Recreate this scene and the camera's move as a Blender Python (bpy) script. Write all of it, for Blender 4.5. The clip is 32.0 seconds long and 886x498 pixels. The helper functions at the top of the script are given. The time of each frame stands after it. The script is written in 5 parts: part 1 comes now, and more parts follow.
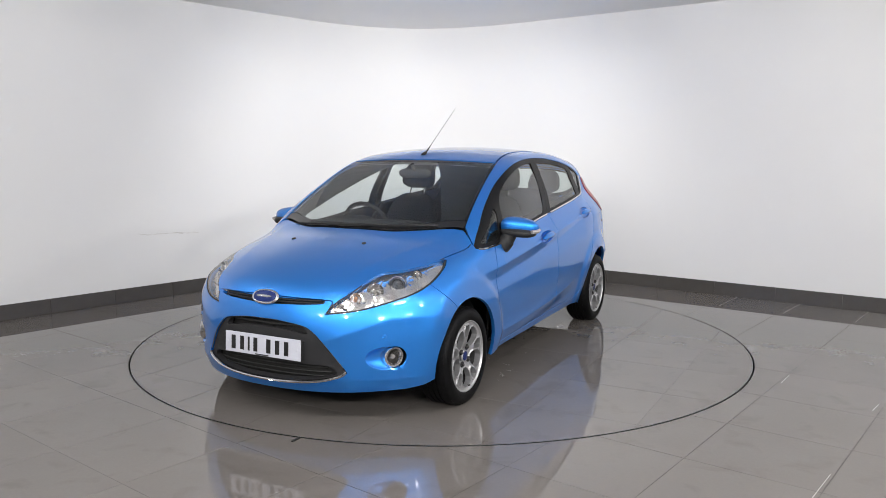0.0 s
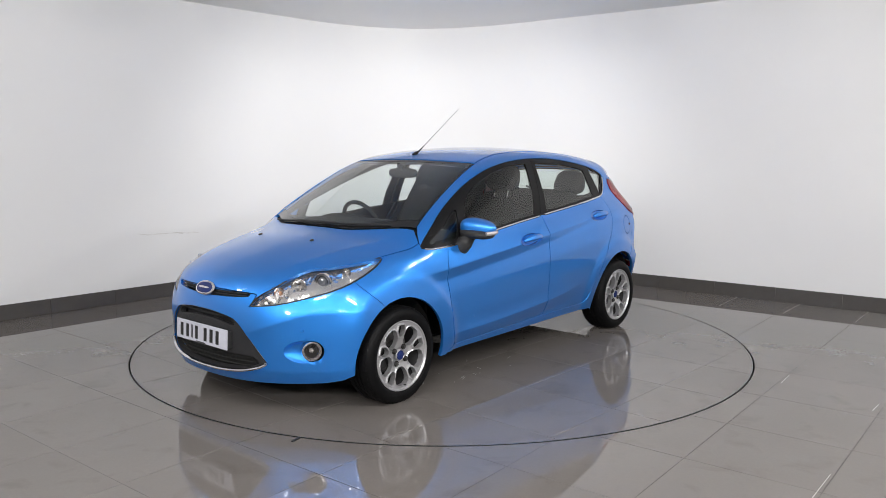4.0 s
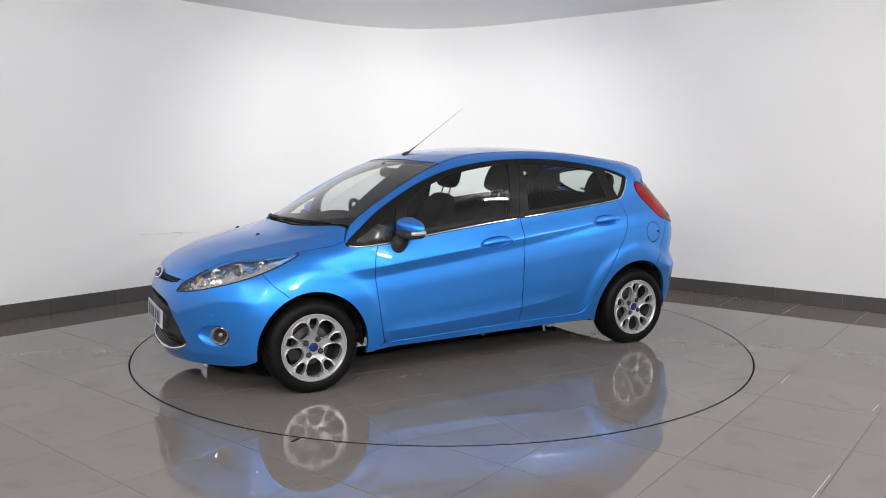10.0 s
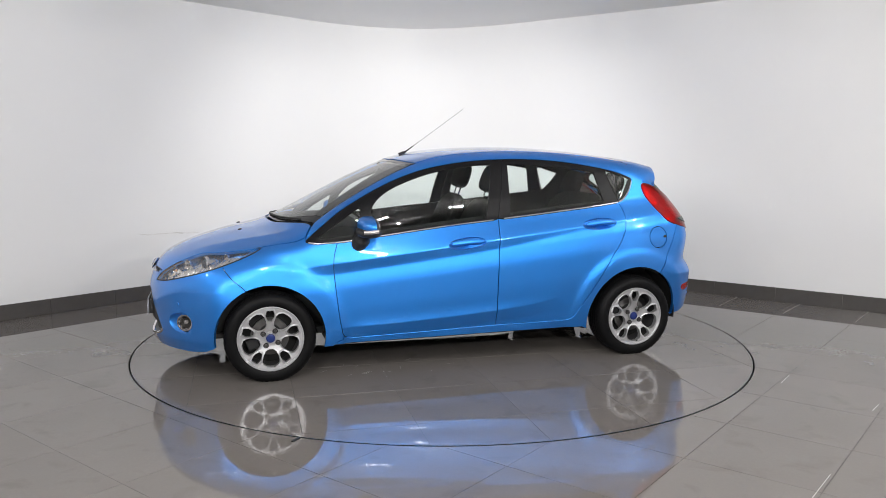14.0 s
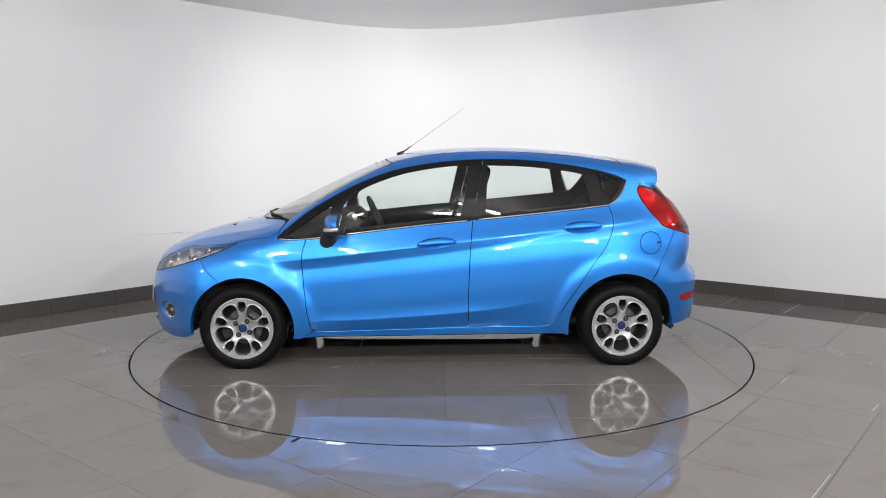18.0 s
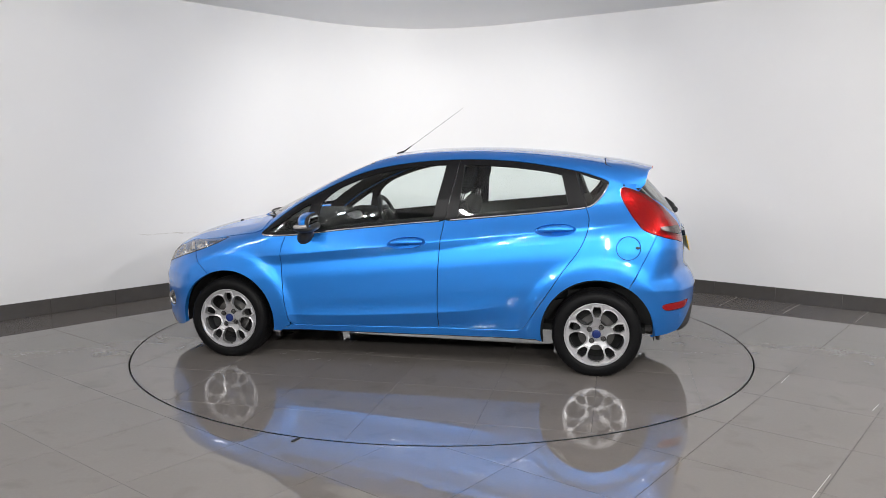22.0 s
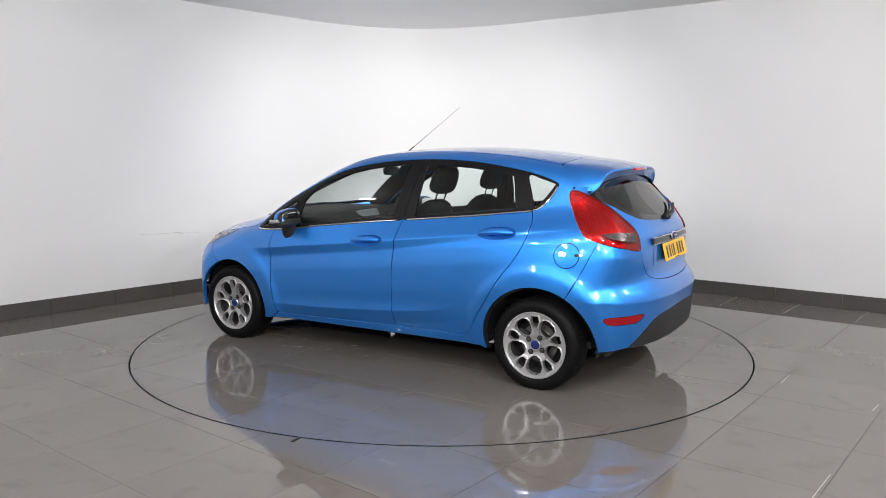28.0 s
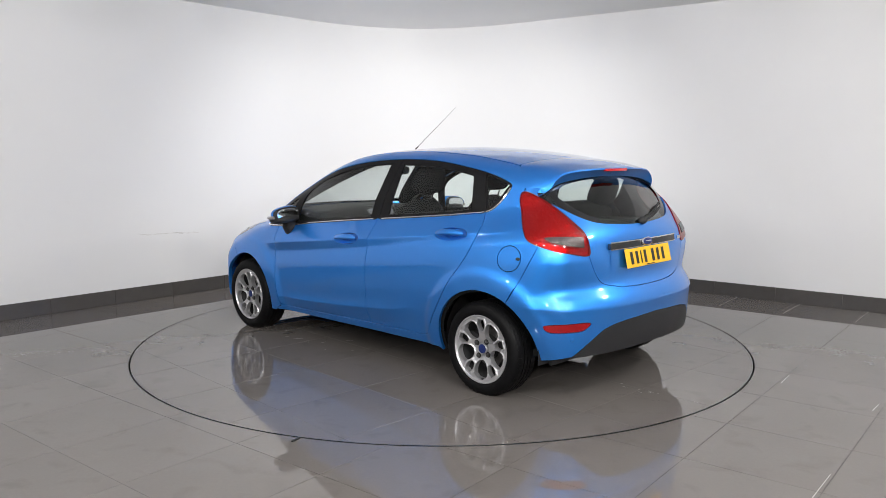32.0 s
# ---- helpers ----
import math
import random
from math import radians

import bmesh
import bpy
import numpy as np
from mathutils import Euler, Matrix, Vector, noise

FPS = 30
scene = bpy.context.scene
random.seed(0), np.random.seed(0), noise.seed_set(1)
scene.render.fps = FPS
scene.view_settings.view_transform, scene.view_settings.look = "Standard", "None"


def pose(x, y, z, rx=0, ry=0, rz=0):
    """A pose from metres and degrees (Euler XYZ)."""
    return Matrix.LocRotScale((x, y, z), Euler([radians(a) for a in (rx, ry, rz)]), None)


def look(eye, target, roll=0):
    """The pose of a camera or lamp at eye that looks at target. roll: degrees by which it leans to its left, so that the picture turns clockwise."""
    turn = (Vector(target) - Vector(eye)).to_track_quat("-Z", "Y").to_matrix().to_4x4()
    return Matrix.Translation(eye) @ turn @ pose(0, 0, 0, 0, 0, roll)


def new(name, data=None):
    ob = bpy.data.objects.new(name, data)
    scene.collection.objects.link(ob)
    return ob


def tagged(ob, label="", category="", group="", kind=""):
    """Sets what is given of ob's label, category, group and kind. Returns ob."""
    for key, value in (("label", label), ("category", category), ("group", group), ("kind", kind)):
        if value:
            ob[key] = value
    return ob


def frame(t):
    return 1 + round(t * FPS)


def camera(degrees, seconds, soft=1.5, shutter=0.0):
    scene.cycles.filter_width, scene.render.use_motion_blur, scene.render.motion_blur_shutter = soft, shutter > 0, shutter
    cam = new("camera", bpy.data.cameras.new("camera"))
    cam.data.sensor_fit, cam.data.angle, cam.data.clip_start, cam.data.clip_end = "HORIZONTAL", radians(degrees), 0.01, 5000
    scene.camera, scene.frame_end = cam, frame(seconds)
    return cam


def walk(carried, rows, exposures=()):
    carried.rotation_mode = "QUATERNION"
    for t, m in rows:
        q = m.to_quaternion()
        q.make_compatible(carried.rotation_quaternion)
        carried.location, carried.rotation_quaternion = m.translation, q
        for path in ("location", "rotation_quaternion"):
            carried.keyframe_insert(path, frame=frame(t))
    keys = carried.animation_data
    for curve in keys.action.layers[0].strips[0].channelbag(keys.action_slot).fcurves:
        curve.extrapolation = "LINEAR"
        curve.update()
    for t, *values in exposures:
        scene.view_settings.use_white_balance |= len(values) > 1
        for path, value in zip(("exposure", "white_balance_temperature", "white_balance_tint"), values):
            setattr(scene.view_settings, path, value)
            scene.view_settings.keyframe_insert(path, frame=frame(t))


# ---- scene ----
from mathutils import geometry

# ---- camera: fixed on its stand ----
cam = camera(59.1, 32.0, soft=0.7)
EYE = Vector((0.0, -5.872, 1.435))
AIM = EYE + Vector((0.00138, 0.99178, -0.12794))
walk(cam, [(0.0, look(EYE, AIM, 0.08)), (32.0, look(EYE, AIM, 0.08))])

# ---- light: ceiling lamps of a white photo booth ----
world = bpy.data.worlds.new("world")
scene.world = world
world.use_nodes = True
world.node_tree.nodes["Background"].inputs[0].default_value = (0.8, 0.85, 1.0, 1)
world.node_tree.nodes["Background"].inputs[1].default_value = 0.02
scene.view_settings.exposure = 0.0
CEILING = 2.83
SPOT_Z = 2.66
# rectangular floodlights: place, aim, power
FLOODS = [((-2.7, -3.9), (-0.3, 0.0, 0.7), 18), ((-0.9, -3.9), (-0.2, 0.0, 0.9), 19), ((0.9, -3.9), (0.2, 0.0, 0.9), 21), ((2.7, -3.9), (0.6, 0.0, 0.7), 24),
          ((-3.7, -2.0), (0.0, 0.0, 0.6), 7), ((3.7, -1.8), (0.0, 0.0, 0.6), 29),
          ((-3.2, -7.0), (-0.6, 0.0, 0.9), 62), ((-1.2, -7.2), (-0.2, 0.0, 0.9), 54), ((1.2, -7.2), (0.6, 0.0, 0.9), 73), ((3.2, -7.0), (1.4, 0.0, 0.9), 84)]
# round wall washers: place, aim, power, cone
SPOTS = [((-0.5, 0.3), (-0.7, 3.4, 0.3), 135, 124), ((0.5, 0.3), (0.3, 3.2, 0.3), 115, 126)]
LAMP_COLOR = (1.0, 0.985, 0.965)


def spot_pose(place, aim):
    return look((place[0], place[1], SPOT_Z), aim)


for place, aim, power in FLOODS:
    data = bpy.data.lights.new("flood_light", "AREA")
    data.shape, data.size, data.size_y, data.energy, data.color = "RECTANGLE", 0.26, 0.13, power, LAMP_COLOR
    new("flood_light", data).matrix_world = spot_pose(place, aim) @ Matrix.Translation((0, 0, -0.035))
for place, aim, power, cone in SPOTS:
    data = bpy.data.lights.new("spot_light", "SPOT")
    data.energy, data.spot_size, data.spot_blend, data.shadow_soft_size, data.color = power, radians(cone), 0.9, 0.07, LAMP_COLOR
    new("spot_light", data).matrix_world = spot_pose(place, aim) @ Matrix.Translation((0, 0, -0.075))

# ---- car form: side profile, plan widths, and one smooth field whose zero is the body's skin ----
def pchip(pts):
    """A smooth monotone curve through (x, y) control points."""
    p = np.array(pts, float)
    x, y = p[:, 0], p[:, 1]
    h, d = np.diff(x), np.diff(y) / np.diff(x)
    m = np.zeros(len(x))
    m[0], m[-1] = d[0], d[-1]
    for i in range(1, len(x) - 1):
        if d[i - 1] * d[i] > 0:
            w1, w2 = 2 * h[i] + h[i - 1], h[i] + 2 * h[i - 1]
            m[i] = (w1 + w2) / (w1 / d[i - 1] + w2 / d[i])

    def f(q):
        q = np.clip(q, x[0], x[-1])
        i = np.clip(np.searchsorted(x, q) - 1, 0, len(x) - 2)
        s = (q - x[i]) / h[i]
        return ((1 + 2 * s) * (1 - s) ** 2 * y[i] + s * (1 - s) ** 2 * h[i] * m[i]
                + s * s * (3 - 2 * s) * y[i + 1] + s * s * (s - 1) * h[i] * m[i + 1])
    return f


def spline(points, closed=False, n=8):
    """Catmull-Rom points through 2D or 3D control points."""
    p = np.array(points, float)
    q = np.vstack([p[-1:], p, p[:2]]) if closed else np.vstack([2 * p[:1] - p[1:2], p, 2 * p[-1:] - p[-2:-1]])
    out, t = [], np.linspace(0, 1, n, endpoint=False)[:, None]
    for i in range(1, len(q) - 2):
        a, b, c, d = q[i - 1:i + 3]
        out.append(0.5 * (2 * b + (c - a) * t + (2 * a - 5 * b + 4 * c - d) * t * t + (3 * b - a - 3 * c + d) * t ** 3))
    if not closed:
        out.append(p[-1:])
    return np.vstack(out)


PROFILE = [(-1.80, 0.12), (-1.935, 0.15), (-1.985, 0.25), (-2.0, 0.42), (-1.995, 0.53), (-1.975, 0.61), (-1.935, 0.685), (-1.87, 0.745),
           (-1.72, 0.815), (-1.55, 0.868), (-1.40, 0.905), (-1.26, 0.937), (-1.14, 0.985), (-0.90, 1.103), (-0.60, 1.247), (-0.38, 1.342),
           (-0.20, 1.398), (0.0, 1.428), (0.29, 1.443), (0.60, 1.442), (0.95, 1.42), (1.25, 1.382), (1.42, 1.345), (1.518, 1.278), (1.65, 1.142),
           (1.772, 0.985), (1.802, 0.89), (1.818, 0.78), (1.828, 0.675), (1.87, 0.615), (1.895, 0.53), (1.888, 0.36), (1.85, 0.22), (1.74, 0.13)]
wide = pchip([(-2.1, 0.73), (-1.8, 0.775), (-1.5, 0.825), (-1.2445, 0.842), (-0.8, 0.848), (0, 0.855), (0.8, 0.856), (1.2445, 0.85), (1.5, 0.82), (1.75, 0.765), (1.95, 0.71)])
tuck = pchip([(-0.9, 0.10), (-0.72, 0.045), (-0.6, 0.018), (-0.45, 0.002), (-0.33, 0.0), (-0.22, 0.014), (-0.13, 0.038), (-0.05, 0.072), (0, 0.095),
              (0.1, 0.142), (0.2, 0.192), (0.3, 0.247), (0.4, 0.31), (0.52, 0.40)])
bow_front = pchip([(-1.7, 1.0), (-1.2, 0.68), (-1.0, 0.5), (-0.8, 0.28), (-0.5, 0.12), (-0.25, 0.04), (0.1, 0.0)])
bow_rear = pchip([(0.9, 0.0), (1.2, 0.5), (1.5, 0.9), (1.8, 1.0)])
WHEEL_X, WHEEL_Z = 1.2445, 0.27


def belt(x):
    return 0.962 + 0.1 * x


crease_drop = pchip([(-1.2, 0.045), (-0.85, 0.064), (0.2, 0.057), (0.6, 0.038), (0.95, 0.02), (1.5, 0.012)])
glass_shift = pchip([(-1.4, 0.0), (-1.1, 0.033), (-0.9, 0.04), (-0.6, 0.03), (-0.25, 0.008), (0.25, -0.02), (1.16, -0.05), (1.3, -0.058), (1.6, -0.05)])

pillar_shift = pchip([(-1.1, 0.0), (-0.92, 0.02), (-0.6, 0.016), (-0.25, 0.036), (0.0, 0.032), (0.3, 0.018), (0.7, 0.0)])


def crease(x):
    return 0.8155 + 0.1095 * x


fold = pchip([(-0.95, 0.312), (-0.78, 0.318), (-0.52, 0.325), (-0.14, 0.346), (0.25, 0.376), (0.48, 0.401), (0.61, 0.427), (0.8, 0.46)])


def half_width(x, z):
    y = wide(x) - tuck(z - belt(x)) - 0.025 * np.clip((x - 0.9) / 0.6, 0, 1) * np.clip((z - 0.55) / 0.3, 0, 1)
    u = np.clip(1 - (belt(x) - z) / 0.22, 0, 1)
    y = y + glass_shift(x) * u * u * (3 - 2 * u) + 0.04 * np.clip((z - belt(x)) / 0.36, 0, 1)
    y = y + pillar_shift(x) * np.clip((z - belt(x)) / 0.11, 0, 1)
    t = z - crease(x)
    k = np.clip((x + 1.15) / 0.4, 0, 1) * np.clip((1.45 - x) / 0.35, 0, 1)
    b = crease_drop(x)
    u = 1 + t / b
    y = y + 0.47 * b * k * np.where(t < 0, (np.sqrt(u * u + 0.01) + u) / 2.005, np.exp(-np.maximum(t, 0) / 0.13))
    t = z - fold(x)
    k = np.clip((x + 0.9) / 0.25, 0, 1) * np.clip((0.72 - x) / 0.45, 0, 1)
    up, down = np.clip(1 - t / 0.085, 0, 1) ** 2, np.clip(1 + t / 0.045, -1, 1)
    y = y + 0.011 * k * np.where(t > 0, up, down)
    for wx in (-WHEEL_X, WHEEL_X):
        r = np.hypot(x - wx, z - WHEEL_Z)
        fade = np.clip((2.2 - np.abs(x)) / 0.6, 0, 1)
        y = y + 0.02 / (1 + np.exp((r - 0.465) / 0.014)) * np.clip((z - 0.1) / 0.1, 0, 1) * fade
    return y


GX, GZ, GS = -2.6, -0.3, 0.02


def profile_field():
    """Signed distance to the side profile on a grid, a little smoothed."""
    p = spline(PROFILE, True, 6)
    nx, nz = 261, 115
    X, Z = np.meshgrid(GX + GS * np.arange(nx), GZ + GS * np.arange(nz), indexing="ij")
    best, inside = np.full(X.shape, 9.0), np.zeros(X.shape, bool)
    for a, b in zip(p, np.roll(p, -1, 0)):
        dx, dz = b - a
        s = np.clip(((X - a[0]) * dx + (Z - a[1]) * dz) / (dx * dx + dz * dz + 1e-12), 0, 1)
        best = np.minimum(best, (X - a[0] - s * dx) ** 2 + (Z - a[1] - s * dz) ** 2)
        if abs(dz) > 1e-9:
            inside ^= ((a[1] > Z) != (b[1] > Z)) & (X < a[0] + (Z - a[1]) * dx / dz)
    g = np.sqrt(best) * np.where(inside, -1, 1)
    for _ in range(1):
        g[1:-1] = (g[:-2] + 2 * g[1:-1] + g[2:]) / 4
        g[:, 1:-1] = (g[:, :-2] + 2 * g[:, 1:-1] + g[:, 2:]) / 4
    return g


FIELD = profile_field()


def cubic(t):
    return (-0.5 * t + t * t - 0.5 * t ** 3, 1 - 2.5 * t * t + 1.5 * t ** 3, 0.5 * t + 2 * t * t - 1.5 * t ** 3, -0.5 * t * t + 0.5 * t ** 3)


def side_distance(x, z):
    u, v = (x - GX) / GS, (z - GZ) / GS
    i, j = np.clip(u.astype(int), 1, FIELD.shape[0] - 3), np.clip(v.astype(int), 1, FIELD.shape[1] - 3)
    a, b = cubic(u - i), cubic(v - j)
    return sum(a[m] * b[n] * FIELD[i + m - 1, j + n - 1] for m in range(4) for n in range(4))


def brow(y):
    """Height of the crease across the front bumper."""
    return 0.435 + 0.135 * np.clip((y - 0.32) / 0.34, 0, 1)


def skin(P):
    """Negative inside the body, zero on its skin."""
    x, y, z = P[:, 0], np.abs(P[:, 1]), P[:, 2]
    xs = x - bow_front(x) * 0.25 * (y / 0.67) ** 2.5 + bow_rear(x) * (0.2 - 0.085 * np.clip((z - 0.62) / 0.2, 0, 1)) * (y / 0.78) ** 3
    a = side_distance(xs, z + 0.045 * (y / 0.6) ** 2 * np.clip((z - 0.55) / 0.3, 0, 1))
    b = (y - half_width(x, z)) * 0.95
    k = 0.09
    h = np.clip(k - np.abs(a - b), 0, None) / k
    t = z - 0.552 - 0.02 * np.clip((1.7 - x) / 0.3, 0, 1)
    ledge = 0.009 * np.clip((x - 1.4) / 0.2, 0, 1) * np.exp(-(np.sqrt(t * t + 0.00001) - 0.003) / np.where(t > 0, 0.07, 0.035))
    t = z - 0.25
    ledge = ledge + 0.006 * np.clip((-1.5 - x) / 0.2, 0, 1) * np.exp(-(np.sqrt(t * t + 0.00001) - 0.003) / np.where(t > 0, 0.05, 0.04))
    # brow that runs from the grille's corner round to the wing
    t = z - brow(y)
    ledge = ledge + 0.0075 * np.clip((-1.45 - x) / 0.2, 0, 1) * np.clip((y - 0.3) / 0.14, 0, 1) * np.exp(-(np.sqrt(t * t + 0.00012) - 0.011) / np.where(t > 0, 0.06, 0.03))
    # two soft ridges along the bonnet
    t = y - 0.4 - 0.2 * (x + 1.75) / 0.65
    ledge = ledge + 0.008 * np.clip((x + 1.85) / 0.25, 0, 1) * np.clip((-1.02 - x) / 0.12, 0, 1) * np.clip((z - 0.7) / 0.06, 0, 1) * np.exp(-(np.sqrt(t * t + 0.0001) - 0.01) / np.where(t > 0, 0.12, 0.055))
    return np.maximum(a, b) + h * h * k * 0.25 - ledge


def skin_normal(P):
    e = 0.004
    g = np.stack([skin(P + d) - skin(P - d) for d in np.eye(3) * e], 1)
    return g / (np.linalg.norm(g, axis=1, keepdims=True) + 1e-9)


def cast(O, D, far, depth=0.0):
    """Where rays from outside points O along D first come depth under the skin."""
    n = len(O)
    hi = np.full(n, far)
    lo = np.zeros(n)
    found = np.zeros(n, bool)
    for s in np.linspace(0, far, 40)[1:]:
        f = skin(O + D * s) + depth < 0
        lo[~found & ~f] = s
        hi[~found & f] = s
        found |= f
    for _ in range(18):
        m = (lo + hi) / 2
        f = skin(O + D * m[:, None]) + depth < 0
        hi, lo = np.where(f, m, hi), np.where(f, lo, m)
    return O + D * hi[:, None]


def on_side(q, side=-1, depth=0.0):
    """(x, z) seen from the side."""
    q = np.asarray(q, float)
    O = np.stack([q[:, 0], np.full(len(q), side * 1.1), q[:, 1]], 1)
    return cast(O, np.tile([0.0, -side, 0.0], (len(q), 1)), 1.1, depth)


def on_top(q, depth=0.0):
    """(x, y) seen from above."""
    q = np.asarray(q, float)
    return cast(np.stack([q[:, 0], q[:, 1], np.full(len(q), 1.7)], 1), np.tile([0.0, 0.0, -1.0], (len(q), 1)), 1.3, depth)


def on_end(q, end=-1, depth=0.0):
    """(angle, z) round an upright axis near the front (end -1) or the rear (end 1); angle in degrees, negative to the car's left."""
    q = np.asarray(q, float)
    a = np.radians(q[:, 0])
    D = np.stack([end * np.cos(a), np.sin(a), np.zeros(len(q))], 1)
    O = np.stack([np.full(len(q), end * 1.0), np.zeros(len(q)), q[:, 1]], 1) + D * 1.6
    return cast(O, -D, 1.5, depth)


def to_end(P, end=-1):
    P = np.asarray(P, float)
    return np.stack([np.degrees(np.arctan2(P[:, 1], end * (P[:, 0] - end * 1.0))), P[:, 2]], 1)


# ---- materials ----
def material(name, color, rough=0.5, metal=0.0, coat=0.0, coat_rough=0.03, spec=0.5, vary=0.0, scale=8.0, bump=0.0, bump_scale=200.0, glow=0.0, alpha=1.0, rough_vary=0.0):
    m = bpy.data.materials.new(name)
    m.use_nodes = True
    nt = m.node_tree
    b = nt.nodes["Principled BSDF"]
    b.inputs["Base Color"].default_value = (*color, 1)
    b.inputs["Roughness"].default_value = rough
    b.inputs["Metallic"].default_value = metal
    b.inputs["Coat Weight"].default_value = coat
    b.inputs["Coat Roughness"].default_value = coat_rough
    b.inputs["Specular IOR Level"].default_value = spec
    if glow:
        b.inputs["Emission Color"].default_value = (*color, 1)
        b.inputs["Emission Strength"].default_value = glow
    if vary or bump or rough_vary:
        tc = nt.nodes.new("ShaderNodeTexCoord")
    if vary or rough_vary:
        nz = nt.nodes.new("ShaderNodeTexNoise")
        nz.inputs["Scale"].default_value, nz.inputs["Detail"].default_value = scale, 6
        nt.links.new(tc.outputs["Object"], nz.inputs["Vector"])
    if vary:
        ramp = nt.nodes.new("ShaderNodeMapRange")
        ramp.inputs["To Min"].default_value, ramp.inputs["To Max"].default_value = 1 - vary, 1 + vary
        nt.links.new(nz.outputs["Fac"], ramp.inputs["Value"])
        mul = nt.nodes.new("ShaderNodeVectorMath")
        mul.operation = "SCALE"
        mul.inputs[0].default_value = color
        nt.links.new(ramp.outputs[0], mul.inputs["Scale"])
        nt.links.new(mul.outputs[0], b.inputs["Base Color"])
    if rough_vary:
        rr = nt.nodes.new("ShaderNodeMapRange")
        rr.inputs["From Min"].default_value, rr.inputs["From Max"].default_value = 0.3, 0.7
        rr.inputs["To Min"].default_value, rr.inputs["To Max"].default_value = rough - rough_vary, rough + rough_vary
        nt.links.new(nz.outputs["Fac"], rr.inputs["Value"])
        nt.links.new(rr.outputs[0], b.inputs["Roughness"])
    if bump:
        n2 = nt.nodes.new("ShaderNodeTexNoise")
        n2.inputs["Scale"].default_value, n2.inputs["Detail"].default_value = bump_scale, 4
        nt.links.new(tc.outputs["Object"], n2.inputs["Vector"])
        bp = nt.nodes.new("ShaderNodeBump")
        bp.inputs["Strength"].default_value, bp.inputs["Distance"].default_value = bump, 0.002
        nt.links.new(n2.outputs["Fac"], bp.inputs["Height"])
        nt.links.new(bp.outputs[0], b.inputs["Normal"])
    return m


def glass_material(name, tint, gloss=0.0):
    """A thin pane: clear with a tint, and a glossy face that grows at a slant."""
    m = bpy.data.materials.new(name)
    m.use_nodes = True
    nt = m.node_tree
    nt.nodes.remove(nt.nodes["Principled BSDF"])
    out = nt.nodes["Material Output"]
    clear, shine, mix, lw, pw, mr = (nt.nodes.new(k) for k in ("ShaderNodeBsdfTransparent", "ShaderNodeBsdfGlossy", "ShaderNodeMixShader", "ShaderNodeLayerWeight", "ShaderNodeMath", "ShaderNodeMapRange"))
    clear.inputs["Color"].default_value = (*tint, 1)
    shine.inputs["Roughness"].default_value = gloss
    pw.operation = "POWER"
    pw.inputs[1].default_value = 3.4
    mr.inputs["To Min"].default_value, mr.inputs["To Max"].default_value = 0.055, 0.95
    lw.inputs["Blend"].default_value = 0.5
    nt.links.new(lw.outputs["Facing"], pw.inputs[0])
    nt.links.new(pw.outputs[0], mr.inputs["Value"])
    nt.links.new(mr.outputs[0], mix.inputs[0])
    nt.links.new(clear.outputs[0], mix.inputs[1])
    nt.links.new(shine.outputs[0], mix.inputs[2])
    nt.links.new(mix.outputs[0], out.inputs["Surface"])
    return m


def paint_material():
    """Blue metallic paint: flaked base under a clear coat."""
    m = material("blue_metallic_paint", (0.024, 0.24, 0.76), rough=0.44, metal=0.84, coat=1.0, coat_rough=0.01)
    nt = m.node_tree
    b = nt.nodes["Principled BSDF"]
    tc = nt.nodes.new("ShaderNodeTexCoord")
    vo = nt.nodes.new("ShaderNodeTexVoronoi")
    vo.inputs["Scale"].default_value = 900
    nt.links.new(tc.outputs["Object"], vo.inputs["Vector"])
    mr = nt.nodes.new("ShaderNodeMapRange")
    mr.inputs["To Min"].default_value, mr.inputs["To Max"].default_value = 0.4, 0.48
    nt.links.new(vo.outputs["Color"], mr.inputs["Value"])
    nt.links.new(mr.outputs[0], b.inputs["Roughness"])
    return m


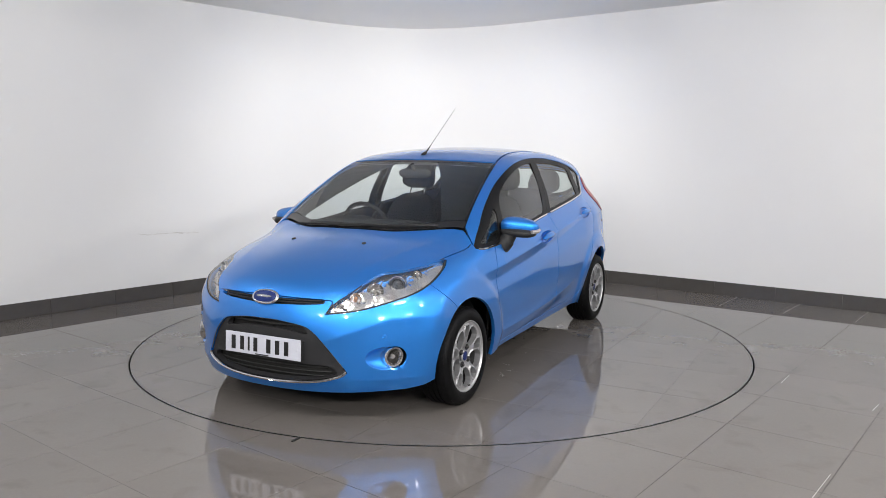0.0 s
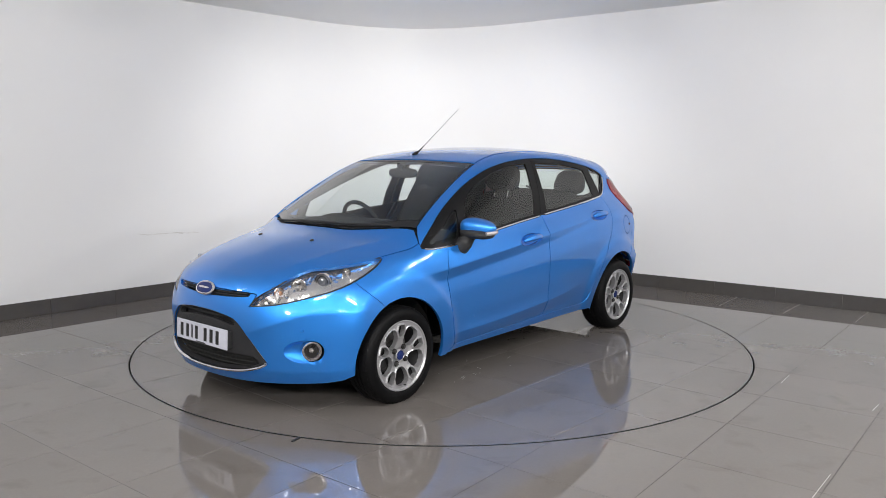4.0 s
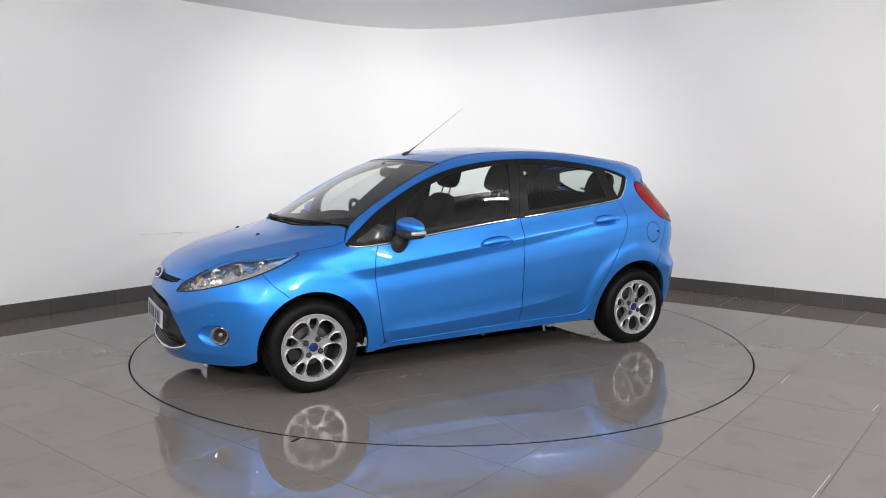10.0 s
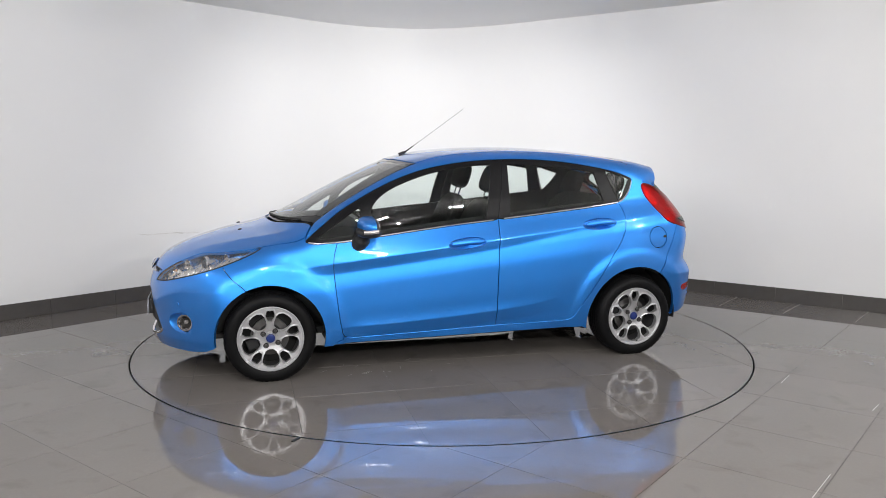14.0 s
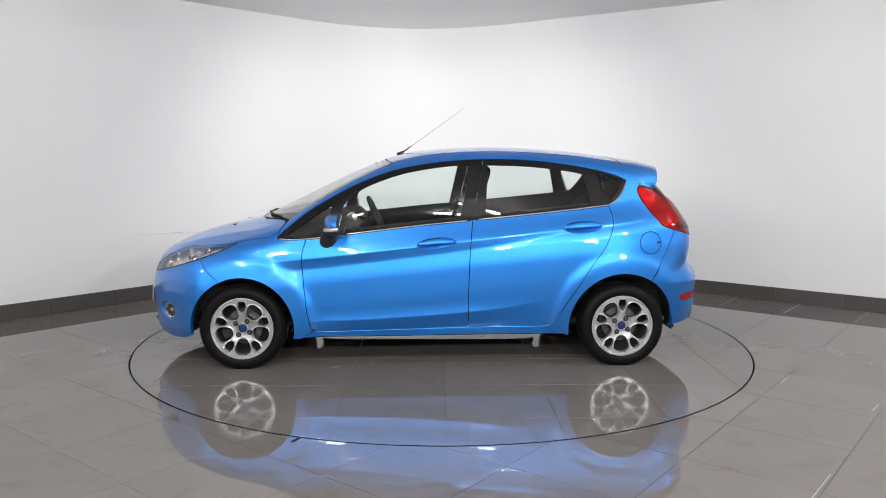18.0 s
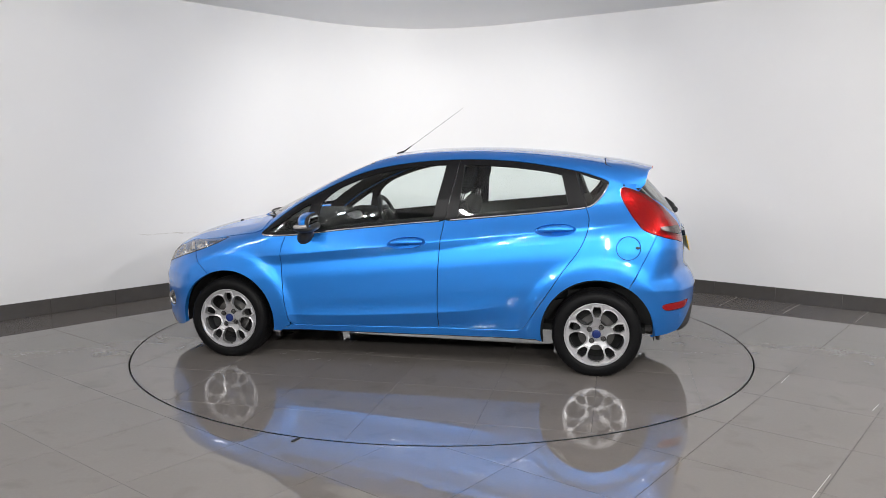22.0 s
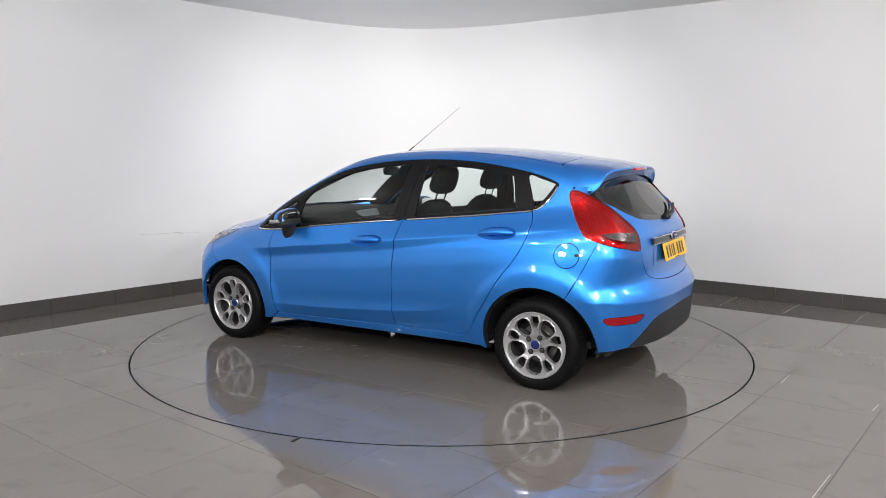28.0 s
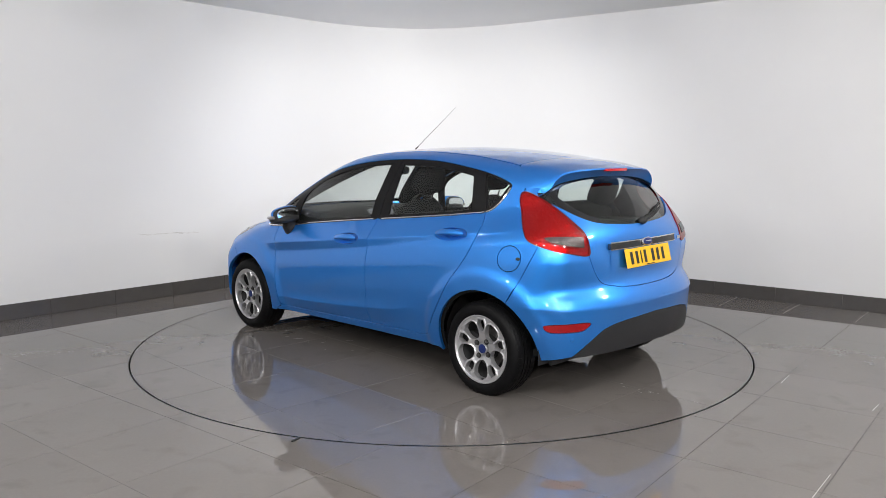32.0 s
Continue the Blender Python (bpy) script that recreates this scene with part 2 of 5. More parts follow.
def tile_material():
    """Polished grey porcelain with faint clouds, each tile a little different."""
    m = material("grey_porcelain", (0.146, 0.132, 0.123), rough=0.1)
    nt = m.node_tree
    b = nt.nodes["Principled BSDF"]
    b.inputs["Specular IOR Level"].default_value = 0.42
    geo = nt.nodes.new("ShaderNodeNewGeometry")
    n1, n2 = nt.nodes.new("ShaderNodeTexNoise"), nt.nodes.new("ShaderNodeTexNoise")
    n1.inputs["Scale"].default_value, n1.inputs["Detail"].default_value = 2.2, 5
    n2.inputs["Scale"].default_value, n2.inputs["Detail"].default_value = 60, 4
    for n in (n1, n2):
        nt.links.new(geo.outputs["Position"], n.inputs["Vector"])
    info = nt.nodes.new("ShaderNodeObjectInfo")
    add = nt.nodes.new("ShaderNodeMath")
    add.operation = "ADD"
    nt.links.new(n1.outputs["Fac"], add.inputs[0])
    half = nt.nodes.new("ShaderNodeMath")
    half.operation = "MULTIPLY"
    half.inputs[1].default_value = 0.35
    nt.links.new(info.outputs["Random"], half.inputs[0])
    nt.links.new(half.outputs[0], add.inputs[1])
    ad2 = nt.nodes.new("ShaderNodeMath")
    ad2.operation = "MULTIPLY_ADD"
    ad2.inputs[1].default_value = 0.5
    nt.links.new(n2.outputs["Fac"], ad2.inputs[0])
    nt.links.new(add.outputs[0], ad2.inputs[2])
    ramp = nt.nodes.new("ShaderNodeMapRange")
    ramp.inputs["From Max"].default_value = 1.6
    ramp.inputs["To Min"].default_value, ramp.inputs["To Max"].default_value = 0.84, 1.14
    nt.links.new(ad2.outputs[0], ramp.inputs["Value"])
    n3 = nt.nodes.new("ShaderNodeTexNoise")
    n3.inputs["Scale"].default_value, n3.inputs["Detail"].default_value, n3.inputs["Distortion"].default_value = 5.0, 8, 0.6
    nt.links.new(geo.outputs["Position"], n3.inputs["Vector"])
    stain = nt.nodes.new("ShaderNodeMapRange")
    stain.inputs["From Min"].default_value, stain.inputs["From Max"].default_value = 0.56, 0.72
    stain.inputs["To Min"].default_value, stain.inputs["To Max"].default_value = 1.0, 0.88
    nt.links.new(n3.outputs["Fac"], stain.inputs["Value"])
    worn = nt.nodes.new("ShaderNodeMath")
    worn.operation = "MULTIPLY"
    nt.links.new(ramp.outputs[0], worn.inputs[0])
    nt.links.new(stain.outputs[0], worn.inputs[1])
    mul = nt.nodes.new("ShaderNodeVectorMath")
    mul.operation = "SCALE"
    mul.inputs[0].default_value = (0.146, 0.132, 0.123)
    nt.links.new(worn.outputs[0], mul.inputs["Scale"])
    nt.links.new(mul.outputs[0], b.inputs["Base Color"])
    rr = nt.nodes.new("ShaderNodeMapRange")
    rr.inputs["From Min"].default_value, rr.inputs["From Max"].default_value = 0.35, 0.7
    rr.inputs["To Min"].default_value, rr.inputs["To Max"].default_value = 0.008, 0.032
    nt.links.new(n1.outputs["Fac"], rr.inputs["Value"])
    nt.links.new(rr.outputs[0], b.inputs["Roughness"])
    return m


PAINT = paint_material()
TILE = tile_material()
WALL = material("white_emulsion", (0.72, 0.72, 0.725), 0.6, vary=0.025, scale=1.1, bump=0.08, bump_scale=120)
CEIL = material("ceiling_white", (0.87, 0.87, 0.87), 0.7, vary=0.03, scale=0.9)
SKIRT = material("dark_tile", (0.075, 0.07, 0.066), 0.25, vary=0.12, scale=14)
GROUT = material("grout", (0.2, 0.185, 0.17), 0.8, vary=0.2, scale=60)
JOINT = material("dark_joint", (0.06, 0.055, 0.05), 0.85, vary=0.2, scale=60)
BLACK = material("black_gap", (0.012, 0.012, 0.012), 0.6)
UNDERSEAL = material("grey_underseal", (0.09, 0.088, 0.085), 0.7, vary=0.3, scale=7)
GLOSS_BLACK = material("gloss_black", (0.012, 0.012, 0.013), 0.15)
PILLAR = material("satin_black_film", (0.007, 0.0068, 0.0075), 0.4, spec=0.15)
PLASTIC = material("grained_black_plastic", (0.022, 0.022, 0.023), 0.5, spec=0.25, bump=0.25, bump_scale=900)
DIFFUSE_GREY = material("dark_grey_bumper_plastic", (0.02, 0.02, 0.022), 0.45, spec=0.35, bump=0.2, bump_scale=800)
TRIM = material("interior_charcoal", (0.008, 0.0088, 0.0088), 0.65, spec=0.2, vary=0.15, scale=12)
LINING = material("headlining_grey", (0.3, 0.3, 0.29), 0.9)
FABRIC = material("seat_fabric", (0.0075, 0.0082, 0.0085), 0.9, spec=0.1, vary=0.15, scale=9)
RUBBER = material("tyre_rubber", (0.0045, 0.0045, 0.005), 0.5, spec=0.1, vary=0.15, scale=20)
ALLOY = material("silver_alloy", (0.52, 0.52, 0.535), 0.36, metal=0.75, coat=0.3, vary=0.06, scale=60)
ALLOY_DARK = material("dark_barrel_alloy", (0.05, 0.05, 0.052), 0.5, metal=0.4, vary=0.2, scale=30)
STEEL = material("brake_steel", (0.12, 0.117, 0.115), 0.4, metal=0.9, vary=0.15, scale=30)
CHROME = material("chrome", (0.82, 0.82, 0.84), 0.06, metal=1.0)
AERIAL_STEEL = material("aerial_steel", (0.1, 0.1, 0.1), 0.4)
SATIN = material("satin_metal", (0.4, 0.4, 0.42), 0.3, metal=1.0)
RED = material("red_lens", (0.5, 0.006, 0.012), 0.12, coat=1.0)
RED_SILVER = material("silvered_red_facets", (0.85, 0.6, 0.6), 0.22, metal=0.65)
RED_DEEP = material("deep_red_reflector", (0.24, 0.003, 0.006), 0.25, bump=0.4, bump_scale=300)
ORANGE = material("amber_lens", (0.6, 0.33, 0.2), 0.2)
WHITE_LENS = material("clear_ribbed_lens", (0.36, 0.34, 0.33), 0.3, metal=0.3, bump=0.4, bump_scale=250)
PLATE_WHITE = material("plate_white", (0.52, 0.53, 0.6), 0.35)
PLATE_YELLOW = material("plate_yellow", (0.85, 0.47, 0.01), 0.35)
INK = material("plate_black", (0.012, 0.012, 0.013), 0.4)
BADGE_BLUE = material("badge_blue", (0.01, 0.022, 0.11), 0.35, spec=0.3)

LIT_BULB = material("lit_bulb", (1.0, 0.985, 0.96), 0.5, glow=30.0)
WHITE_TRIM = material("white_powder_coat", (0.75, 0.75, 0.75), 0.4)
GLASS = glass_material("tinted_glass", (0.93, 0.98, 0.96))
REAR_GLASS = glass_material("privacy_glass", (0.72, 0.79, 0.76))
SCREEN_GLASS = glass_material("windscreen_glass", (0.94, 0.98, 0.97))
GLASS_BALL = material("projector_glass", (0.07, 0.075, 0.085), 0.03, coat=1.0)
HOUSING = material("silvered_housing", (0.78, 0.77, 0.76), 0.14, metal=0.9, vary=0.12, scale=40)
SATIN_GREY = material("silver_plastic", (0.22, 0.22, 0.23), 0.4)
RED_GLASS = glass_material("red_tail_lens", (0.68, 0.006, 0.018))
LENS = glass_material("headlamp_lens", (0.95, 0.95, 0.95))
SCUFF = material("wall_scuff", (0.52, 0.5, 0.48), 0.8, vary=0.4, scale=30)
DIRT = material("floor_scratch", (0.27, 0.255, 0.24), 0.5)
REVERSING = material("clear_ribbed_reversing_lens", (0.09, 0.07, 0.07), 0.2, metal=0.6, bump=0.6, bump_scale=180)


# ---- building helpers ----
def part(name, bm, mat, parent=None, label="", smooth=True):
    """A bmesh as one mesh object under a thing or a part."""
    me = bpy.data.meshes.new(name)
    bm.to_mesh(me)
    bm.free()
    me.materials.append(mat)
    if smooth:
        me.shade_smooth()
        me.set_sharp_from_angle(angle=radians(35))
    ob = new(name, me)
    ob.parent = parent
    if label:
        ob["label"] = label
    return ob


def thing(name, label, category, m=None, group="", kind=""):
    ob = tagged(new(name), label, category, group, kind)
    if m is not None:
        ob.matrix_world = m
    return ob


def box(x0, x1, y0, y1, z0, z1, bevel=0.0, seg=2):
    bm = bmesh.new()
    bmesh.ops.create_cube(bm, size=1)
    for v in bm.verts:
        v.co = Vector(((x0 + x1) / 2 + v.co.x * (x1 - x0), (y0 + y1) / 2 + v.co.y * (y1 - y0), (z0 + z1) / 2 + v.co.z * (z1 - z0)))
    if bevel:
        bmesh.ops.bevel(bm, geom=bm.edges[:], offset=bevel, segments=seg, profile=0.6, affect="EDGES")
    return bm


def moved(bm, m):
    bmesh.ops.transform(bm, matrix=m, verts=bm.verts[:])
    return bm


def joined(*bms):
    """Several bmeshes as one."""
    out = bmesh.new()
    for b in bms:
        me = bpy.data.meshes.new("piece")
        b.to_mesh(me)
        b.free()
        out.from_mesh(me)
        bpy.data.meshes.remove(me)
    return out


def revolve(profile, n=48, axis="y"):
    """(radius, height) profile turned round an axis."""
    bm = bmesh.new()
    rings = []
    for k in range(n):
        a = 2 * math.pi * k / n
        rings.append([bm.verts.new((r * math.cos(a), h, r * math.sin(a)) if axis == "y" else (r * math.cos(a), r * math.sin(a), h)) for r, h in profile])
    for k in range(n):
        a, b = rings[k], rings[(k + 1) % n]
        for i in range(len(profile) - 1):
            if profile[i][0] < 1e-6 and profile[i + 1][0] < 1e-6:
                continue
            try:
                bm.faces.new((a[i], a[i + 1], b[i + 1], b[i]))
            except ValueError:
                pass
    bmesh.ops.remove_doubles(bm, verts=bm.verts[:], dist=1e-5)
    bmesh.ops.recalc_face_normals(bm, faces=bm.faces[:])
    return bm


def tube(points, radius, n=8, flat=1.0, ends=True):
    """A round bar along points; radius a number or one for each point."""
    pts = [Vector(p) for p in points]
    rad = [radius] * len(pts) if not hasattr(radius, "__len__") else list(radius)
    bm = bmesh.new()
    rings, up = [], Vector((0, 0, 1))
    for i, p in enumerate(pts):
        d = (pts[min(i + 1, len(pts) - 1)] - pts[max(i - 1, 0)]).normalized()
        s = d.cross(up)
        s = s.normalized() if s.length > 1e-4 else Vector((1, 0, 0))
        u = s.cross(d).normalized()
        rings.append([bm.verts.new(p + rad[i] * (math.cos(2 * math.pi * k / n) * s + flat * math.sin(2 * math.pi * k / n) * u)) for k in range(n)])
    for a, b in zip(rings, rings[1:]):
        for k in range(n):
            bm.faces.new((a[k], a[(k + 1) % n], b[(k + 1) % n], b[k]))
    if ends:
        bm.faces.new(rings[0][::-1])
        bm.faces.new(rings[-1])
    return bm


def blob(rx, ry, rz, power=2.5, n=20, m=12):
    """A rounded block: a superellipsoid."""
    bm = bmesh.new()
    bmesh.ops.create_uvsphere(bm, u_segments=n, v_segments=m, radius=1)
    for v in bm.verts:
        c = v.co
        k = (abs(c.x) ** power + abs(c.y) ** power + abs(c.z) ** power) ** (-1 / power)
        v.co = Vector((c.x * k * rx, c.y * k * ry, c.z * k * rz))
    return bm


# ---- sheets on the car's form ----
def inside(poly, q):
    x, y = q[:, 0], q[:, 1]
    r = np.zeros(len(q), bool)
    for a, b in zip(poly, np.roll(poly, -1, 0)):
        if a[1] != b[1]:
            r ^= ((a[1] > y) != (b[1] > y)) & (x < a[0] + (y - a[1]) * (b[0] - a[0]) / (b[1] - a[1]))
    return r


def even(poly, step):
    """The closed outline with points at most step apart."""
    out = []
    for a, b in zip(poly, np.roll(poly, -1, 0)):
        d = np.hypot(*(b - a))
        if d < 1e-6:
            continue
        n = max(1, int(math.ceil(d / step)))
        out += [a + (b - a) * i / n for i in range(n)]
    return np.array(out)


def shrunk(poly, by):
    """The outline moved inwards."""
    if not by:
        return poly
    a = 0.5 * np.sum(poly[:, 0] * np.roll(poly[:, 1], -1) - poly[:, 1] * np.roll(poly[:, 0], -1))
    d = np.roll(poly, -1, 0) - np.roll(poly, 1, 0)
    n = np.stack([-d[:, 1], d[:, 0]], 1) / (np.linalg.norm(d, axis=1, keepdims=True) + 1e-9)
    return poly + n * by * (1 if a > 0 else -1)


DEG = 0.0155
WAYS = {
    "side": (np.array([1.0, 1.0]), lambda q, d: on_side(q, -1, d)),
    "top": (np.array([1.0, 1.0]), on_top),
    "front": (np.array([DEG, 1.0]), lambda q, d: on_end(q, -1, d)),
    "rear": (np.array([DEG, 1.0]), lambda q, d: on_end(q, 1, d)),
}


def sheet_data(outline, way, holes=(), step=0.03, depth=0.0, flange=0.014, inset=0.0018, shape=None, lines=()):
    scale, onto = WAYS[way]
    edge = even(shrunk(even(np.asarray(outline, float) * scale, step * 0.7), inset), step * 0.7)
    rims = [even(shrunk(even(np.asarray(h, float) * scale, step * 0.6), -inset), step * 0.6) for h in holes]
    lo, hi = edge.min(0), edge.max(0)
    gx, gy = np.meshgrid(np.arange(lo[0], hi[0], step), np.arange(lo[1], hi[1], step * 0.87))
    gx = gx + (np.arange(gx.shape[0]) % 2)[:, None] * step / 2
    grid = np.stack([gx.ravel(), gy.ravel()], 1)
    keep = inside(edge, grid)
    for h in rims:
        keep &= ~inside(h, grid)
    border = np.vstack([edge, *rims])
    grid = grid[keep]
    if len(grid):
        near = np.min(np.hypot(grid[:, None, 0] - border[None, :, 0], grid[:, None, 1] - border[None, :, 1]), axis=1)
        grid = grid[near > step * 0.42]
    extra, links = [], []
    for line in lines:
        line = np.asarray(line, float) * scale
        ok = inside(edge, line)
        for h in rims:
            ok &= ~inside(h, line)
        ok &= np.min(np.hypot(line[:, None, 0] - border[None, :, 0], line[:, None, 1] - border[None, :, 1]), axis=1) > step * 0.3
        if len(grid):
            grid = grid[np.min(np.hypot(grid[:, None, 0] - line[None, :, 0], grid[:, None, 1] - line[None, :, 1]), axis=1) > step * 0.35]
        ids = np.full(len(line), -1)
        for i in np.nonzero(ok)[0]:
            ids[i] = len(extra)
            extra.append(line[i])
        links += [(ids[i], ids[i + 1]) for i in range(len(line) - 1) if ids[i] >= 0 and ids[i + 1] >= 0]
    if extra:
        grid = np.vstack([np.array(extra), grid])
    verts, edges, at = np.vstack([border, grid]), [(len(border) + int(a), len(border) + int(b)) for a, b in links], 0
    for loop in (edge, *rims):
        edges += [(at + i, at + (i + 1) % len(loop)) for i in range(len(loop))]
        at += len(loop)
    v2, _, faces, *_ = geometry.delaunay_2d_cdt([Vector(v) for v in verts], edges, [], 0, 1e-6)
    v2 = np.array([tuple(v) for v in v2])
    f = np.array([tuple(t) for t in faces])
    mid = v2[f].mean(1)
    ok = inside(edge, mid)
    for h in rims:
        ok &= ~inside(h, mid)
    e1, e2 = v2[f[:, 1]] - v2[f[:, 0]], v2[f[:, 2]] - v2[f[:, 0]]
    f = f[ok & (np.abs(e1[:, 0] * e2[:, 1] - e1[:, 1] * e2[:, 0]) > 4e-7)]
    used = np.unique(f)
    back = np.full(len(v2), -1)
    back[used] = np.arange(len(used))
    v2, f = v2[used], back[f]
    P = onto(v2 / scale, depth)
    N = skin_normal(P)
    if shape is not None:
        P, N = shape(P, N, v2 / scale)
    t = P[f]
    flip = np.einsum("ij,ij->i", np.cross(t[:, 1] - t[:, 0], t[:, 2] - t[:, 0]), N[f].sum(1)) < 0
    if flip.mean() > 0.5:
        f = f[:, ::-1]
    faces, norms = [tuple(int(i) for i in t) for t in f], [N[i] for t in f for i in t]
    V = P
    if flange:
        count = {}
        for t in faces:
            for a, b in zip(t, t[1:] + t[:1]):
                count[(a, b)] = 1
        rim = [(a, b) for a, b in count if (b, a) not in count]
        ids = {}
        extra = []
        for a, b in rim:
            for i in (a, b):
                if i not in ids:
                    ids[i] = len(P) + len(extra)
                    extra.append(P[i] - N[i] * flange)
        V = np.vstack([P, np.array(extra)])
        for a, b in rim:
            q = (b, a, ids[a], ids[b])
            faces.append(q)
            n = np.cross(V[q[1]] - V[q[0]], V[q[2]] - V[q[0]])
            n = n / (np.linalg.norm(n) + 1e-12)
            norms += [n] * 4
    return V, faces, norms


def sheet(name, outline, way, mat, parent, holes=(), label="", side=-1, **more):
    """A panel, pane or strip that follows the car's form inside an outline; side 1 mirrors it to the car's right."""
    auto = more.pop("auto", False)
    V, faces, norms = sheet_data(outline, way, holes, **more)
    norms = np.array(norms)
    if side > 0:
        V, m, at = V * (1, -1, 1), [], 0
        fs = []
        for t in faces:
            fs.append(t[::-1])
            m += [norms[at + k] * (1, -1, 1) for k in range(len(t))][::-1]
            at += len(t)
        faces, norms = fs, np.array(m)
    me = bpy.data.meshes.new(name)
    me.from_pydata([tuple(v) for v in V], [], faces)
    me.shade_smooth()
    if auto == "flat":
        me.shade_flat()
    if not auto:
        me.normals_split_custom_set([tuple(n) for n in norms])
    me.materials.append(mat)
    ob = new(name, me)
    ob.parent = parent
    if label:
        ob["label"] = label
    return ob


def dented(way, dip):
    """A shape for sheet(): the skin sunk by dip(q), with its true normals."""
    def place(q):
        P = WAYS[way][1](q, 0.0)
        return P - skin_normal(P) * dip(q)[:, None]

    def shape(P, N, q):
        da, db = np.array([0.2, 0.0]), np.array([0.0, 0.003])
        n = np.cross(place(q + da) - place(q - da), place(q + db) - place(q - db))
        n /= np.linalg.norm(n, axis=1, keepdims=True) + 1e-12
        n *= np.sign(np.einsum("ij,ij->i", n, N))[:, None]
        deep = dip(q) > 1e-5
        return np.where(deep[:, None], place(q), P), np.where(deep[:, None], n, N)
    return shape


def fair_pane(way):
    """A shape for sheet(): one smooth bow fitted through the pane, as pressed glass has."""
    k = {"side": 1, "top": 2, "rear": 0}[way]
    u, v = [i for i in range(3) if i != k]

    def shape(P, N, q):
        a, b = P[:, u] - P[:, u].mean(), P[:, v] - P[:, v].mean()
        powers = [(i, j) for i in range(4) for j in range(4 - i)]
        A = np.stack([a ** i * b ** j for i, j in powers], 1)
        c = np.linalg.lstsq(A, P[:, k], rcond=None)[0]
        fa = sum(w * i * a ** max(i - 1, 0) * b ** j for w, (i, j) in zip(c, powers) if i)
        fb = sum(w * j * a ** i * b ** max(j - 1, 0) for w, (i, j) in zip(c, powers) if j)
        Q, n = P.copy(), np.zeros_like(P)
        Q[:, k] = A @ c
        n[:, k], n[:, u], n[:, v] = 1, -fa, -fb
        n /= np.linalg.norm(n, axis=1, keepdims=True)
        n *= np.sign(np.einsum("ij,ij->i", n, N))[:, None]
        return Q, n
    return shape


def ribbon(points, width):
    """A closed outline round a line of 2D points."""
    p = np.asarray(points, float)
    d = np.gradient(p, axis=0)
    n = np.stack([-d[:, 1], d[:, 0]], 1) / np.linalg.norm(d, axis=1, keepdims=True)
    return np.vstack([p + n * width / 2, (p - n * width / 2)[::-1]])


# ---- the booth ----
CORNER, LEFT_DIR, RIGHT_DIR = np.array([-0.43, 4.114]), np.array([-0.671, -0.7415]), np.array([0.8004, -0.5994])
ROUND_LEFT, ROUND_RIGHT = 1.565, 1.615


def wall_line():
    """The two back walls with a rounded corner between them, then the plain walls that close the booth."""
    left, right = CORNER + LEFT_DIR * 7.5, CORNER + RIGHT_DIR * 7.5
    a, b = CORNER + LEFT_DIR * ROUND_LEFT, CORNER + RIGHT_DIR * ROUND_RIGHT
    t = np.linspace(0, 1, 33)[:, None]
    arc = (1 - t) ** 2 * a + 2 * t * (1 - t) * CORNER + t * t * b
    return left, arc, right


def wall_strip(points, z0, z1, thick):
    """An upright slab along a line; thick is added on the outside."""
    p = np.asarray(points, float)
    d = np.gradient(p, axis=0)
    n = np.stack([-d[:, 1], d[:, 0]], 1) / np.linalg.norm(d, axis=1, keepdims=True)
    o = p + n * thick
    bm = bmesh.new()
    rows = [[bm.verts.new((*q, z)) for q in line] for line, z in ((p, z0), (p, z1), (o, z1), (o, z0))]
    for a, b in zip(rows, rows[1:] + rows[:1]):
        for i in range(len(p) - 1):
            bm.faces.new((a[i], a[i + 1], b[i + 1], b[i]))
    for i in (0, -1):
        bm.faces.new([r[i] for r in rows])
    bmesh.ops.recalc_face_normals(bm, faces=bm.faces[:])
    return bm


LEFT_END, ARC, RIGHT_END = wall_line()
back = part("wall_back", wall_strip(np.vstack([LEFT_END, ARC, RIGHT_END]), 0.0, CEILING, 0.15), WALL)
tagged(back, "white painted booth wall with a rounded corner", "wall", kind="structure")
for name, a, b in (("wall_west", (-6.5, -9.0), tuple(LEFT_END)), ("wall_south", (6.5, -9.0), (-6.5, -9.0)), ("wall_east", tuple(RIGHT_END), (6.5, -9.0))):
    tagged(part(name, wall_strip([a, b], 0.0, CEILING, 0.15), WALL), "plain white painted booth wall", "wall", kind="structure")


def flat_poly(points, z0, z1):
    bm = bmesh.new()
    top = bm.faces.new([bm.verts.new((x, y, z1)) for x, y in points])
    low = bm.faces.new([bm.verts.new((x, y, z0)) for x, y in points][::-1])
    n = len(points)
    tv, lv = top.verts[:], low.verts[:][::-1]
    for i in range(n):
        bm.faces.new((tv[(i + 1) % n], tv[i], lv[i], lv[(i + 1) % n]))
    bmesh.ops.recalc_face_normals(bm, faces=bm.faces[:])
    return bm


ROOM = [tuple(LEFT_END + (-0.1, 0)), tuple(CORNER + (0, 0.3)), tuple(RIGHT_END + (0.1, 0)), (6.6, -9.1), (-6.6, -9.1)]
ceiling = part("ceiling", flat_poly(ROOM, CEILING, CEILING + 0.1), CEIL)
tagged(ceiling, "plain white plastered ceiling of the booth", "ceiling", kind="structure")
cove = part("trim", wall_strip(np.vstack([LEFT_END, ARC, RIGHT_END]) + (0, -0.004), CEILING - 0.012, CEILING - 0.001, 0.01), WHITE_TRIM)
tagged(cove, "thin white bead between wall and ceiling", "trim", kind="structure")


# skirting of dark tiles, one by one
def along(start, way, gap, length, first):
    s = first
    while s < length:
        yield start + way * s, start + way * min(s + gap, length)
        s += gap


